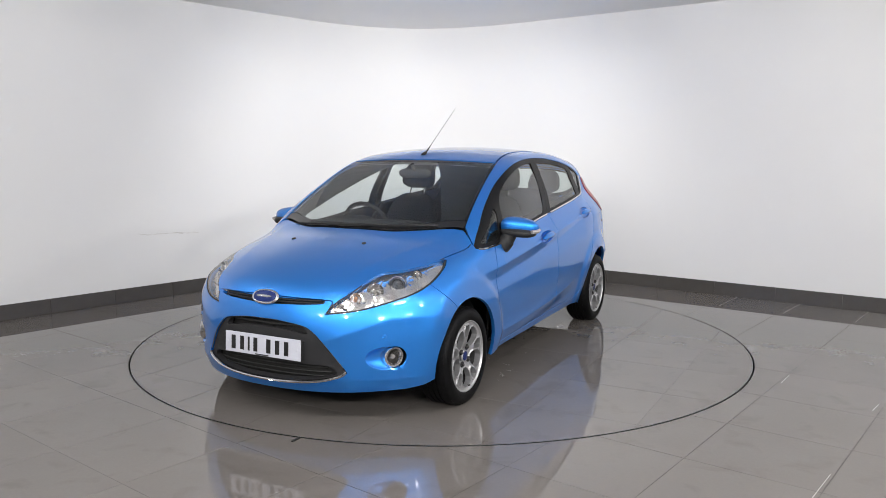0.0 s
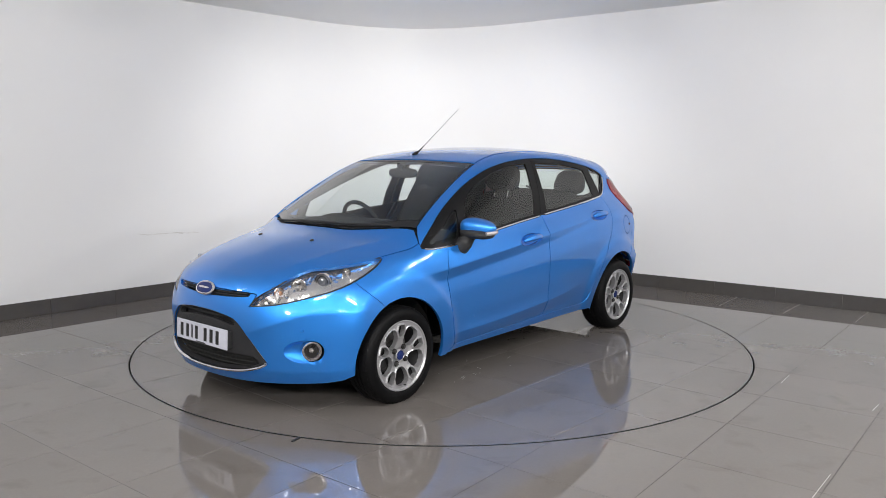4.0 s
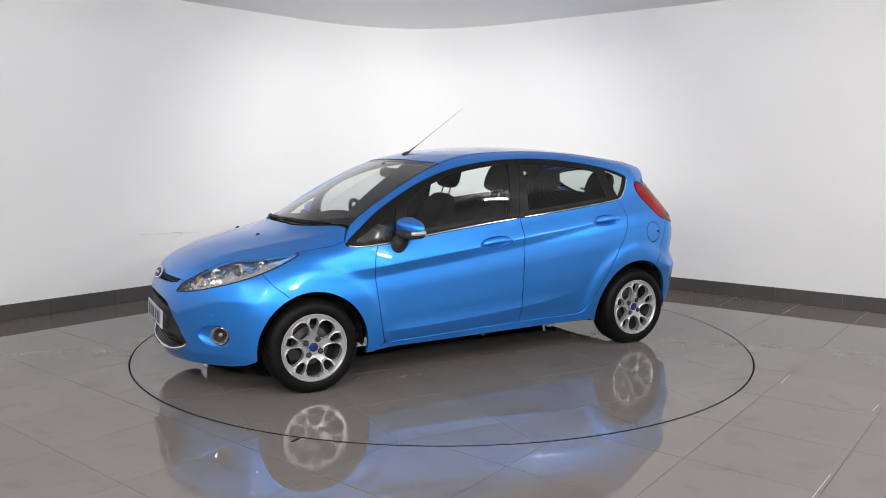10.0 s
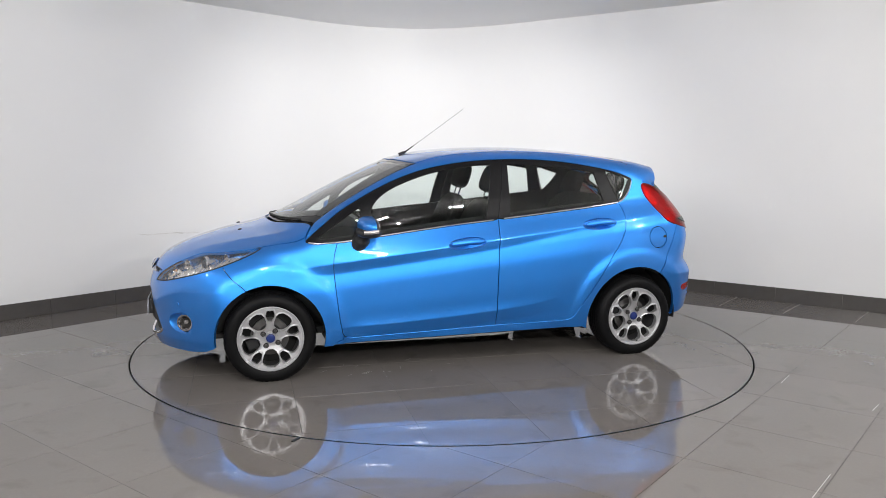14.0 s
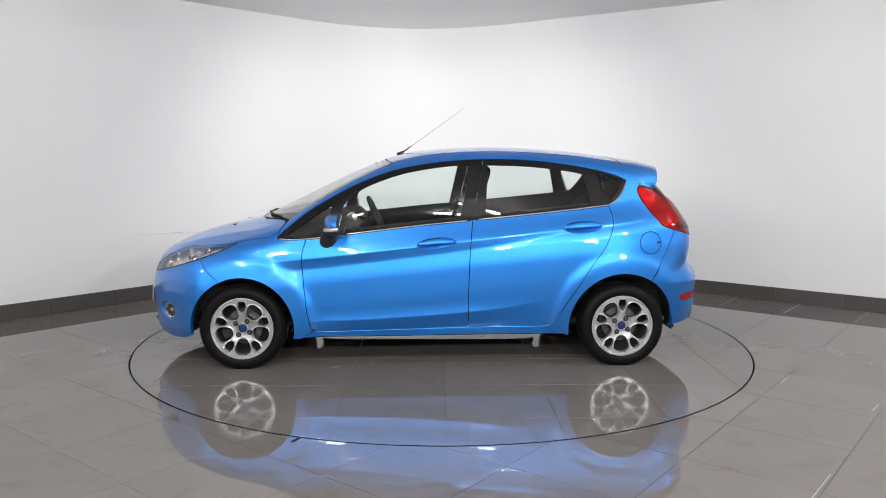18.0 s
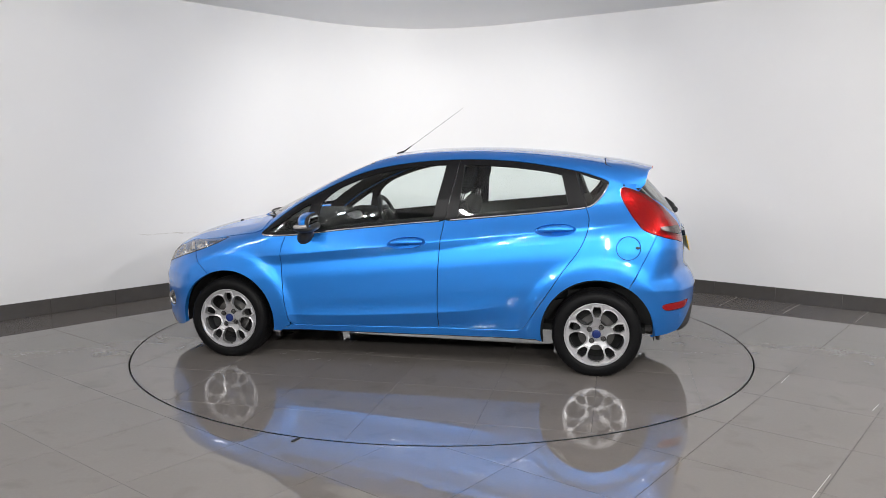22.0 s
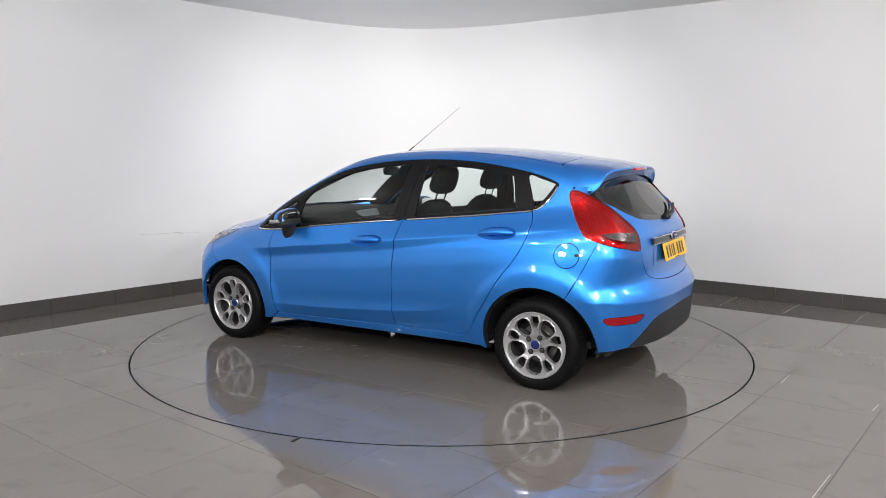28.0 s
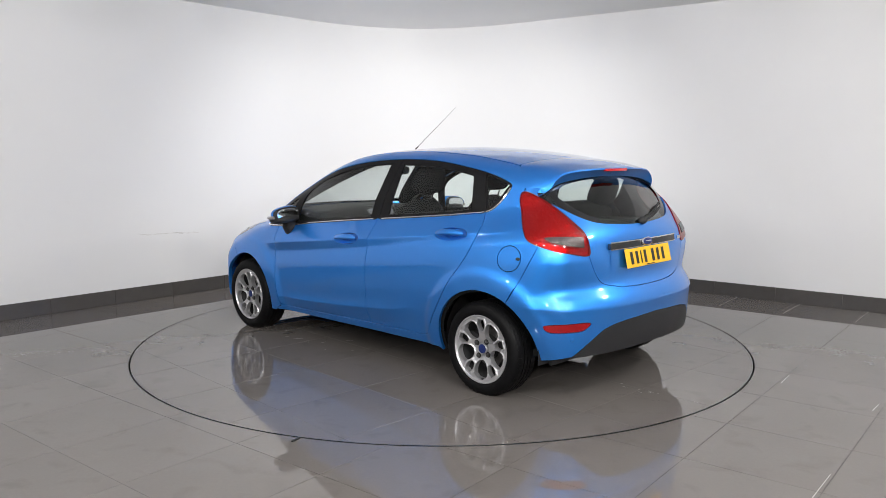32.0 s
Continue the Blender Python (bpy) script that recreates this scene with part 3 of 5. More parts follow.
skirt = tagged(part("baseboard", wall_strip(np.vstack([LEFT_END, ARC, RIGHT_END]) + (0, -0.008), 0.0, 0.128, 0.008), GROUT), "skirting of dark grey tiles along the wall foot", "skirting", kind="structure")
SKIRT_H = 0.132
for start, way, first, length in ((CORNER + LEFT_DIR * ROUND_LEFT, LEFT_DIR, 0.575, 5.9), (CORNER + RIGHT_DIR * ROUND_RIGHT, RIGHT_DIR, 0.575, 5.9)):
    inward = np.array([LEFT_DIR[1], -LEFT_DIR[0]]) * -1 if way is LEFT_DIR else np.array([RIGHT_DIR[1], -RIGHT_DIR[0]])
    m = None
    for a, b in along(start, way, 0.575, length, first - 0.575):
        a2, b2 = a + way * 0.0015, b - way * 0.0015
        if m is None:
            L = float(np.hypot(*(b2 - a2)))
            bm = box(-L / 2, L / 2, -0.011, 0.0, 0.001, SKIRT_H, 0.0015, 1)
            piece = part("skirting_tile", bm, SKIRT, skirt, smooth=False)
            m = piece.data
        else:
            piece = new("skirting_tile", m)
            piece.parent = skirt
        c = (a2 + b2) / 2
        turn = math.degrees(math.atan2(way[1], way[0])) + (180 if way is LEFT_DIR else 0)
        piece.matrix_basis = pose(c[0], c[1] - 0.004, 0, 0, 0, turn)
arc_tiles = part("corner_tiles", wall_strip(ARC + (0, -0.013), 0.001, SKIRT_H, 0.006), SKIRT, skirt)

# floor: a dark bed, and porcelain tiles one by one round the turntable
DISC_R = 2.232
HALF_GAP = 0.006
GRID_TURN = 51.5
TILE_SIZE = 0.595


def ring_slab(r, z0, z1, n, outer):
    """The bed under the tiles, with a round hole for the turntable."""
    bm = bmesh.new()
    inner, rim = [], []
    for k in range(n):
        a = 2 * math.pi * k / n
        c, s = math.cos(a), math.sin(a)
        inner.append((r * c, r * s))
        far = outer / max(abs(c), abs(s))
        rim.append((far * c, far * s))
    rows = [[bm.verts.new((*p, z)) for p in line] for line, z in ((inner, z1), (rim, z1), (rim, z0), (inner, z0))]
    for a, b in zip(rows, rows[1:] + rows[:1]):
        for i in range(n):
            bm.faces.new((a[i], a[(i + 1) % n], b[(i + 1) % n], b[i]))
    bmesh.ops.recalc_face_normals(bm, faces=bm.faces[:])
    return bm


floor = tagged(part("floor", ring_slab(DISC_R + HALF_GAP, -0.12, -0.0012, 160, 11.0), JOINT, smooth=False), "floor of polished grey porcelain tiles", "floor", kind="structure")
pit = tagged(part("turntable_pit", flat_poly([(2.6 * math.cos(a), 2.6 * math.sin(a)) for a in np.linspace(0, 2 * math.pi, 48, endpoint=False)], -0.3, -0.2), BLACK), "black pit floor under the turntable", "pit", kind="structure")


def clipped_tile(cx, cy, half, r, outside, turn):
    """A square tile cut by the turntable's circle, in room axes; None where nothing is left."""
    t = radians(turn)
    ux, uy = (math.cos(t), math.sin(t)), (-math.sin(t), math.cos(t))
    pts = []
    for k in range(4):
        a, b = [(-1, -1), (1, -1), (1, 1), (-1, 1)][k], [(1, -1), (1, 1), (-1, 1), (-1, -1)][k]
        for i in range(16):
            s = i / 16
            p, q = (a[0] + (b[0] - a[0]) * s) * half, (a[1] + (b[1] - a[1]) * s) * half
            pts.append((cx + p * ux[0] + q * uy[0], cy + p * ux[1] + q * uy[1]))
    if outside:
        d = [math.hypot(*p) for p in pts]
        if max(d) <= r:
            return None
        if min(d) >= r:
            return [pts[0], pts[16], pts[32], pts[48]]
        keep = [p for p, e in zip(pts, d) if e > r]
        arc = []
        for i in range(len(pts)):
            e0, e1 = d[i], d[(i + 1) % len(pts)]
            if (e0 > r) != (e1 > r):
                s = (r - e0) / (e1 - e0)
                p, q = pts[i], pts[(i + 1) % len(pts)]
                arc.append((i, (p[0] + (q[0] - p[0]) * s, p[1] + (q[1] - p[1]) * s)))
        if len(arc) != 2:
            return None
        order = []
        n = len(pts)
        (i0, p0), (i1, p1) = arc
        if d[(i0 + 1) % n] < r:
            (i0, p0), (i1, p1) = (i1, p1), (i0, p0)
        order.append(p0)
        i = (i0 + 1) % n
        while True:
            if d[i] > r:
                order.append(pts[i])
            if i == i1:
                break
            i = (i + 1) % n
        order.append(p1)
        a1, a0 = math.atan2(p1[1], p1[0]), math.atan2(p0[1], p0[0])
        da = (a0 - a1 + math.pi) % (2 * math.pi) - math.pi
        order += [(r * math.cos(a1 + da * k / 10), r * math.sin(a1 + da * k / 10)) for k in range(1, 10)]
        return order
    d = [math.hypot(*p) for p in pts]
    if min(d) >= r:
        return None
    if max(d) <= r:
        return [pts[0], pts[16], pts[32], pts[48]]
    # replace the part outside by the circle itself
    n = len(pts)
    res, i = [], 0
    start = next((k for k in range(n) if d[k] <= r), None)
    if start is None:
        return None
    k = start
    for _ in range(n):
        j = (k + 1) % n
        if d[k] <= r:
            res.append(pts[k])
            if d[j] > r:
                s = (r - d[k]) / (d[j] - d[k])
                res.append((pts[k][0] + (pts[j][0] - pts[k][0]) * s, pts[k][1] + (pts[j][1] - pts[k][1]) * s))
        elif d[j] <= r:
            s = (r - d[k]) / (d[j] - d[k])
            p = (pts[k][0] + (pts[j][0] - pts[k][0]) * s, pts[k][1] + (pts[j][1] - pts[k][1]) * s)
            q = res[-1] if res else p
            a0, a1 = math.atan2(q[1], q[0]), math.atan2(p[1], p[0])
            da = (a1 - a0 + math.pi) % (2 * math.pi) - math.pi
            if 0 < da < 1.5:
                res += [(r * math.cos(a0 + da * m / 10), r * math.sin(a0 + da * m / 10)) for m in range(1, 10)]
            res.append(p)
        k = j
    return res


def lay_tiles(parent, turn, ox, oy, count, r, outside, in_room):
    """Square tiles on a grid; whole ones share a mesh, those at the circle are cut to it."""
    whole = None
    t = radians(turn)
    for i in range(-count, count):
        for j in range(-count, count):
            gx, gy = ox + (i + 0.5) * TILE_SIZE, oy + (j + 0.5) * TILE_SIZE
            cx, cy = gx * math.cos(t) - gy * math.sin(t), gx * math.sin(t) + gy * math.cos(t)
            if not in_room(cx, cy):
                continue
            half = TILE_SIZE / 2 - 0.0013
            shape = clipped_tile(cx, cy, half, r, outside, turn)
            if not shape or len(shape) < 3:
                continue
            if len(shape) == 4:
                if whole is None:
                    ob = part("tile", box(-half, half, -half, half, -0.012, 0.0, 0.0008, 1), TILE, parent, smooth=False)
                    whole = ob.data
                else:
                    ob = new("tile", whole)
                    ob.parent = parent
                ob.matrix_basis = pose(cx, cy, 0, 0, 0, turn)
            else:
                ob = part("tile", flat_poly(shape, -0.012, 0.0), TILE, parent, smooth=False)


NX, NY = math.cos(radians(GRID_TURN)), math.sin(radians(GRID_TURN))


def in_booth(x, y):
    p = np.array([x, y]) - CORNER
    return p @ np.array([0.7415, -0.671]) > -0.45 and p @ np.array([-0.5994, -0.8004]) > -0.45 and y > -9.3 and abs(x) < 6.9


lay_tiles(floor, GRID_TURN, -2.94 + TILE_SIZE * 5, 0.014 + 0.0, 18, DISC_R + HALF_GAP, True, in_booth)

# the turntable: a disc with its own tiles
disc = thing("turntable", "round flush turntable tiled in the floor's grey porcelain", "turntable")
part("disc", revolve([(0.0, -0.0012), (DISC_R - 0.008, -0.0012), (DISC_R - 0.008, -0.1), (0.0, -0.1)], 160, "z"), JOINT, disc, smooth=False)
part("edge_ring", revolve([(DISC_R - 0.0075, -0.06), (DISC_R - HALF_GAP, -0.06), (DISC_R - HALF_GAP, 0.0005), (DISC_R - 0.0075, 0.0005), (DISC_R - 0.0075, -0.06)], 160, "z"), SATIN, disc, "thin worn metal edge")
lay_tiles(disc, -1.5, 0.0 + 0.0, -0.05, 5, DISC_R - 0.0078, False, lambda x, y: math.hypot(x, y) < DISC_R + 0.5)


# wall washers and floodlights on the ceiling
for place, aim, power, cone in SPOTS:
    lamp = thing("ceiling_spotlight", "white round ceiling spotlight turned to the wall, lit", "spotlight", pose(place[0], place[1], CEILING), "ceiling spotlights")
    part("base", revolve([(0, 0.0), (0.06, 0.0), (0.06, -0.02), (0.05, -0.026), (0, -0.026)], 24, "z"), WHITE_TRIM, lamp)
    part("stem", tube([(0, 0, -0.02), (0, 0, SPOT_Z - CEILING + 0.03)], 0.012, 10), WHITE_TRIM, lamp)
    local = Matrix.Translation((-place[0], -place[1], -CEILING)) @ spot_pose(place, aim)
    part("head", moved(revolve([(0.0, 0.07), (0.035, 0.07), (0.05, 0.05), (0.055, 0.0), (0.058, -0.06), (0.054, -0.06), (0.05, -0.04), (0.0, -0.036)], 28, "z"), local), WHITE_TRIM, lamp)
    part("bulb", moved(revolve([(0.0, -0.044), (0.03, -0.042), (0.046, -0.038), (0.046, -0.0365), (0.0, -0.0365)], 24, "z"), local), LIT_BULB, lamp, "glowing lamp face")

for place, aim, power in FLOODS:
    lamp = thing("ceiling_floodlight", "white rectangular ceiling floodlight on a short stem, lit", "floodlight", pose(place[0], place[1], CEILING), "ceiling floodlights")
    part("base", box(-0.05, 0.05, -0.05, 0.05, -0.024, 0.0, 0.006), WHITE_TRIM, lamp)
    part("stem", tube([(0, 0, -0.02), (0, 0, SPOT_Z - CEILING + 0.03)], 0.012, 10), WHITE_TRIM, lamp)
    local = Matrix.Translation((-place[0], -place[1], -CEILING)) @ spot_pose(place, aim)
    part("head", moved(box(-0.15, 0.15, -0.085, 0.085, -0.022, 0.045, 0.01), local), WHITE_TRIM, lamp)
    part("diffuser", moved(box(-0.13, 0.13, -0.065, 0.065, -0.027, -0.023, 0.001, 1), local), LIT_BULB, lamp, "glowing lamp face")

# a long scuff on the wall, and the small stop beside the turntable
away = Vector((0.7415, -0.671, 0))
scuff = thing("wall_scuff", "faint dark scuff streak on the white wall", "stain", kind="structure")
rs = random.Random(4)
for k in range(26):
    s = k / 25
    a = Vector((-3.06 + 0.62 * s, 1.215 + 0.68 * s, 0.632 - 0.03 * s + rs.uniform(-0.006, 0.006))) + away * 0.003
    ln, th = rs.uniform(0.012, 0.05), rs.uniform(0.0005, 0.0016) * (1.9 if k in (0, 1, 14, 15, 16, 19) else 1)
    bm = moved(box(-ln, ln, -0.0008, 0.0008, -th, th), Matrix.Translation(a) @ Matrix.Rotation(math.atan2(0.7415, 0.671), 4, "Z") @ Matrix.Rotation(rs.uniform(-0.2, 0.2), 4, "Y"))
    part("streak", bm, SCUFF, scuff, smooth=False)

stop = thing("floor_stop", "small dark metal stop lying beside the turntable edge", "floor stop", pose(-0.722, -2.152, 0, 0, 0, 64))
part("bar", box(-0.032, 0.032, -0.007, 0.007, 0.0, 0.006, 0.002), BLACK, stop)

# pale grout that shows in a few joints, dark spots, and scratches that turn with the disc
grout = thing("grout_streaks", "pale worn grout in a few floor joints", "floor mark", kind="structure")
for a, b, w in (((2.092, -1.202), (2.216, -1.033), 0.004), ((1.526, -2.807), (1.727, -2.56), 0.004), ((2.38, -1.708), (2.473, -1.603), 0.0035), ((2.91, 1.655), (2.56, 1.2), 0.0035), ((3.345, 1.285), (2.99, 0.85), 0.0035), ((3.785, 0.93), (3.44, 0.5), 0.0035)):
    a, b = Vector((*a, 0)), Vector((*b, 0))
    ln = (b - a).length / 2
    part("streak", moved(box(-ln, ln, -w / 2, w / 2, 0.0002, 0.0009), Matrix.Translation((a + b) / 2) @ Matrix.Rotation(math.atan2(b.y - a.y, b.x - a.x), 4, "Z")), DIRT, grout, smooth=False)
for x, y in ((2.426, -0.812), (-1.9, -1.15)):
    part("spot", moved(revolve([(0, 0.0008), (0.006, 0.0006), (0.011, 0.0002)], 9, "z"), Matrix.Translation((x, y, 0))), JOINT, grout, smooth=False)
rs = random.Random(11)
for k in range(34):
    cx, cy, spread = ((-0.71, -0.8, 0.09), (1.82, -0.25, 0.1), (1.74, -0.1, 0.12), (-0.6, -0.75, 0.2))[k % 4]
    ln, w = rs.uniform(0.006, 0.03), rs.uniform(0.001, 0.0022)
    m = Matrix.Translation((cx + rs.gauss(0, spread), cy + rs.gauss(0, spread * 0.35), 0)) @ Matrix.Rotation(rs.choice((0.1, 0.5, 1.2)) + rs.gauss(0, 0.3), 4, "Z")
    part("scratch", moved(box(-ln, ln, -w / 2, w / 2, 0.0002, 0.0008), m), DIRT if k % 4 != 1 else JOINT, disc, smooth=False)


# ---- the car: forward is -x, its left side is -y ----
car = thing("car", "blue metallic five-door hatchback parked on the turntable", "car")
ARCH_F, ARCH_R = 0.335, 0.352


def arc(wx, r, a0, a1, n=24):
    a = np.radians(np.linspace(a0, a1, n))
    return np.stack([wx + r * np.cos(a), WHEEL_Z + r * np.sin(a)], 1)


def end_to_side(q, end=-1):
    P = on_end(np.asarray(q, float), end)
    return P[:, [0, 2]]


def end_to_top(q, end=-1):
    return on_end(np.asarray(q, float), end)[:, :2]


def top_to_side(q):
    return on_top(np.asarray(q, float))[:, [0, 2]]


def side_to_end(q, end=-1):
    return to_end(on_side(np.asarray(q, float)), end)


def both(half):
    """An outline from its left half (angles or y below zero), from the lower to the upper end of the centre line."""
    h = np.asarray(half, float)
    m = h[::-1] * ((-1, 1) if abs(h[:, 0]).max() > 5 else (1, -1))
    return np.vstack([h, m])


# lines of the form, each from a few control points
GAP_F = spline([(-0.825, 0.848), (-0.849, 0.761), (-0.85, 0.664), (-0.827, 0.42), (-0.811, 0.325), (-0.796, 0.268), (-0.757, 0.245)])
GAP_B = spline([(0.256, 0.973), (0.24, 0.831), (0.23, 0.669), (0.224, 0.42), (0.226, 0.264)])
GAP_B_TOP = spline([(0.256, 0.973), (0.278, 1.085), (0.302, 1.198), (0.334, 1.362)])
GAP_R = spline([(1.16, 1.065), (1.181, 0.991), (1.166, 0.895), (1.116, 0.791), (1.026, 0.669), (0.931, 0.52), (0.858, 0.408), (0.80, 0.31), (0.765, 0.277), (0.715, 0.268)])
DOOR_LOW = spline([(-0.757, 0.245), (-0.28, 0.254), (0.226, 0.264), (0.715, 0.268)])
DLO_TOP = spline([(-1.015, 0.864), (-0.923, 0.942), (-0.796, 1.038), (-0.643, 1.128), (-0.474, 1.212), (-0.303, 1.277), (-0.132, 1.318), (0.086, 1.348), (0.334, 1.362),
                  (0.549, 1.36), (0.734, 1.347), (0.916, 1.323), (1.082, 1.294), (1.2, 1.264), (1.285, 1.232), (1.3, 1.215)])
DLO_LOW = spline([(1.3, 1.215), (1.262, 1.142), (1.212, 1.086), (1.166, 1.064), (1.099, 1.054), (0.867, 1.028), (0.539, 0.995), (0.256, 0.968), (-0.06, 0.938), (-0.388, 0.903),
                  (-0.571, 0.881), (-0.771, 0.857), (-0.941, 0.847), (-1.013, 0.853)])
HOOD_SIDE = spline([(-1.325, -0.695), (-1.19, -0.722), (-1.08, -0.743), (-1.012, -0.748)])
SCREEN_BASE = spline([(-0.968, -0.684), (-1.0, -0.605), (-1.093, -0.465), (-1.176, -0.31), (-1.205, -0.15), (-1.215, 0)])
SCREEN_SIDE = spline([(-0.945, -0.668), (-0.8, -0.642), (-0.59, -0.612), (-0.375, -0.584), (-0.265, -0.567)])
SCREEN_TOP = spline([(-0.265, -0.567), (-0.295, -0.45), (-0.32, -0.28), (-0.34, 0)])
LAMP_UPPER = spline([(-21.1, 0.592), (-23.7, 0.644), (-28.2, 0.69), (-33.5, 0.742), (-39.6, 0.777), (-47.6, 0.786), (-57.3, 0.802), (-68.8, 0.819)])
LAMP_LOWER = spline([(-68.8, 0.819), (-64.5, 0.781), (-55.7, 0.721), (-47.9, 0.678), (-39.8, 0.643), (-30.5, 0.609), (-21.1, 0.592)])
BUMP_GAP = spline([(-55.4, 0.716), (-59.0, 0.668), (-65.2, 0.585)])
TAIL = spline([(-58.2, 1.192), (-51.0, 1.158), (-44.8, 1.1), (-39.2, 1.03), (-35.3, 0.972), (-33.9, 0.905), (-34.4, 0.842), (-41.9, 0.861), (-48.2, 0.883),
               (-55.2, 0.922), (-57.4, 0.975), (-59.0, 1.07), (-60.2, 1.15)], True)
GATE_GAP = spline([(-34.4, 0.842), (-32.8, 0.78), (-31.1, 0.729), (-28.2, 0.68), (-22, 0.655), (-12, 0.642), (0, 0.638)])
REAR_GAP = spline([tuple(end_to_side(TAIL[68:69], 1)[0]), (1.54, 0.775), (1.487, 0.67)])
ROOF_EDGE = spline([(-0.265, -0.567), (-0.1, -0.54), (0.1, -0.512), (0.4, -0.497), (0.75, -0.508), (1.05, -0.524), (1.275, -0.53)], n=5)

# body side: screen pillar, rail over the doors, rear quarter and sill in one pressing
roof_edge = top_to_side(ROOF_EDGE[1:])
tail_front = end_to_side(np.vstack([TAIL[69:], TAIL[:1]])[::-1], 1)
rear_arch = arc(WHEEL_X, ARCH_R, 58, 192)
BODY_SIDE = np.vstack([
    top_to_side(np.vstack([[(-1.006, -0.742), (-0.98, -0.705)], SCREEN_SIDE])), roof_edge,
    top_to_side([(1.32, -0.555), (1.362, -0.592), (1.388, -0.618)]), tail_front[:],
    REAR_GAP, rear_arch, [(0.86, 0.213), (0.4, 0.211), (-0.4, 0.209), (-0.865, 0.209), (-0.858, 0.213), (-0.83, 0.228), (-0.797, 0.2365)], GAP_F[-7:] + (-0.004, -0.004),
    DOOR_LOW + (0, -0.004), GAP_R[::-1], DLO_LOW[:DLO_LOW.shape[0] * 3 // 13][::-1], DLO_TOP[::-1]])
lamp_rear = end_to_side(LAMP_LOWER[:17])
gap_arch = end_to_side(BUMP_GAP)
a_gap = math.degrees(math.atan2(gap_arch[-1][1] - WHEEL_Z, gap_arch[-1][0] + WHEEL_X))
front_arch = arc(-WHEEL_X, ARCH_F, a_gap, -12)
FENDER = np.vstack([GAP_F[::-1][7:], DLO_LOW[-17:], top_to_side(HOOD_SIDE[::-1]), lamp_rear, gap_arch[:-1], front_arch, [(-0.862, 0.2), (-0.835, 0.226), (-0.8, 0.24)]])
belt_f = DLO_LOW[(DLO_LOW[:, 0] < 0.252) & (DLO_LOW[:, 0] > -0.82)] - (0, 0.004)
belt_r = DLO_LOW[(DLO_LOW[:, 0] < 1.15) & (DLO_LOW[:, 0] > 0.262)] - (0, 0.004)
DOOR_F = np.vstack([GAP_F, DOOR_LOW[:17][1:-1], GAP_B[::-1], belt_f])
DOOR_R = np.vstack([GAP_B, DOOR_LOW[17:-1], GAP_R[::-1], belt_r])
FRAME_F = np.vstack([DLO_TOP[DLO_TOP[:, 0] < 0.33], GAP_B_TOP[::-1], DLO_LOW[DLO_LOW[:, 0] < 0.252]])
DIVIDE = [(1.086, 1.292), (1.118, 1.185), (1.166, 1.066)]
FRAME_R = np.vstack([GAP_B_TOP, DLO_TOP[(DLO_TOP[:, 0] > 0.34) & (DLO_TOP[:, 0] < 1.084)], DIVIDE, belt_r + (0, 0.004)])
FRAME_Q = np.vstack([DLO_TOP[DLO_TOP[:, 0] > 1.087], DLO_LOW[1:24], DIVIDE[::-1]])
GLASS_T = spline([(-0.945, 0.878), (-0.848, 0.944), (-0.751, 1.012), (-0.668, 1.06), (-0.675, 1.01), (-0.693, 0.944), (-0.725, 0.892), (-0.83, 0.88)], True, 5)
GLASS_F = spline([(-0.597, 0.905), (-0.602, 0.99), (-0.572, 1.085), (-0.469, 1.17), (-0.3, 1.24), (-0.131, 1.285), (0.087, 1.318), (0.225, 1.325), (0.238, 1.31), (0.205, 1.14),
                  (0.174, 0.99), (0.16, 0.977), (-0.06, 0.957), (-0.388, 0.921)], True, 5)
GLASS_R = spline([(0.365, 1.31), (0.385, 1.325), (0.614, 1.318), (0.78, 1.302), (0.912, 1.284), (0.985, 1.268), (1.003, 1.25), (1.04, 1.1), (1.045, 1.072), (1.02, 1.066), (0.868, 1.05),
                  (0.606, 1.023), (0.36, 1.0), (0.345, 1.015), (0.355, 1.16)], True, 5)
GLASS_Q = spline([(1.1, 1.274), (1.18, 1.254), (1.27, 1.224), (1.268, 1.21), (1.231, 1.15), (1.18, 1.09), (1.168, 1.09), (1.132, 1.18)], True, 5)
STRIP = DLO_LOW[::-1]

CREASES = [[(x, crease(x) + d - k * float(crease_drop(x))) for x in np.arange(-1.15, 1.45, 0.018)] for d, k in ((0.01, 0), (0.001, 0), (-0.006, 0), (0.0, 1), (-0.012, 1))] + [[(x, float(fold(x)) + d) for x in np.arange(-0.8, 0.75, 0.018)] for d in (0.006, -0.006)]
FLAP = [(1.426 + 0.074 * math.cos(a), 0.82 + 0.073 * math.sin(a)) for a in np.linspace(0, 2 * math.pi, 36, endpoint=False)]


def handle_hole(hx, hz, tilt):
    return [(hx + 0.126 * math.cos(a), hz + 0.036 * math.sin(a) + 0.126 * math.cos(a) * math.tan(radians(tilt))) for a in np.linspace(0, 2 * math.pi, 32, endpoint=False)]


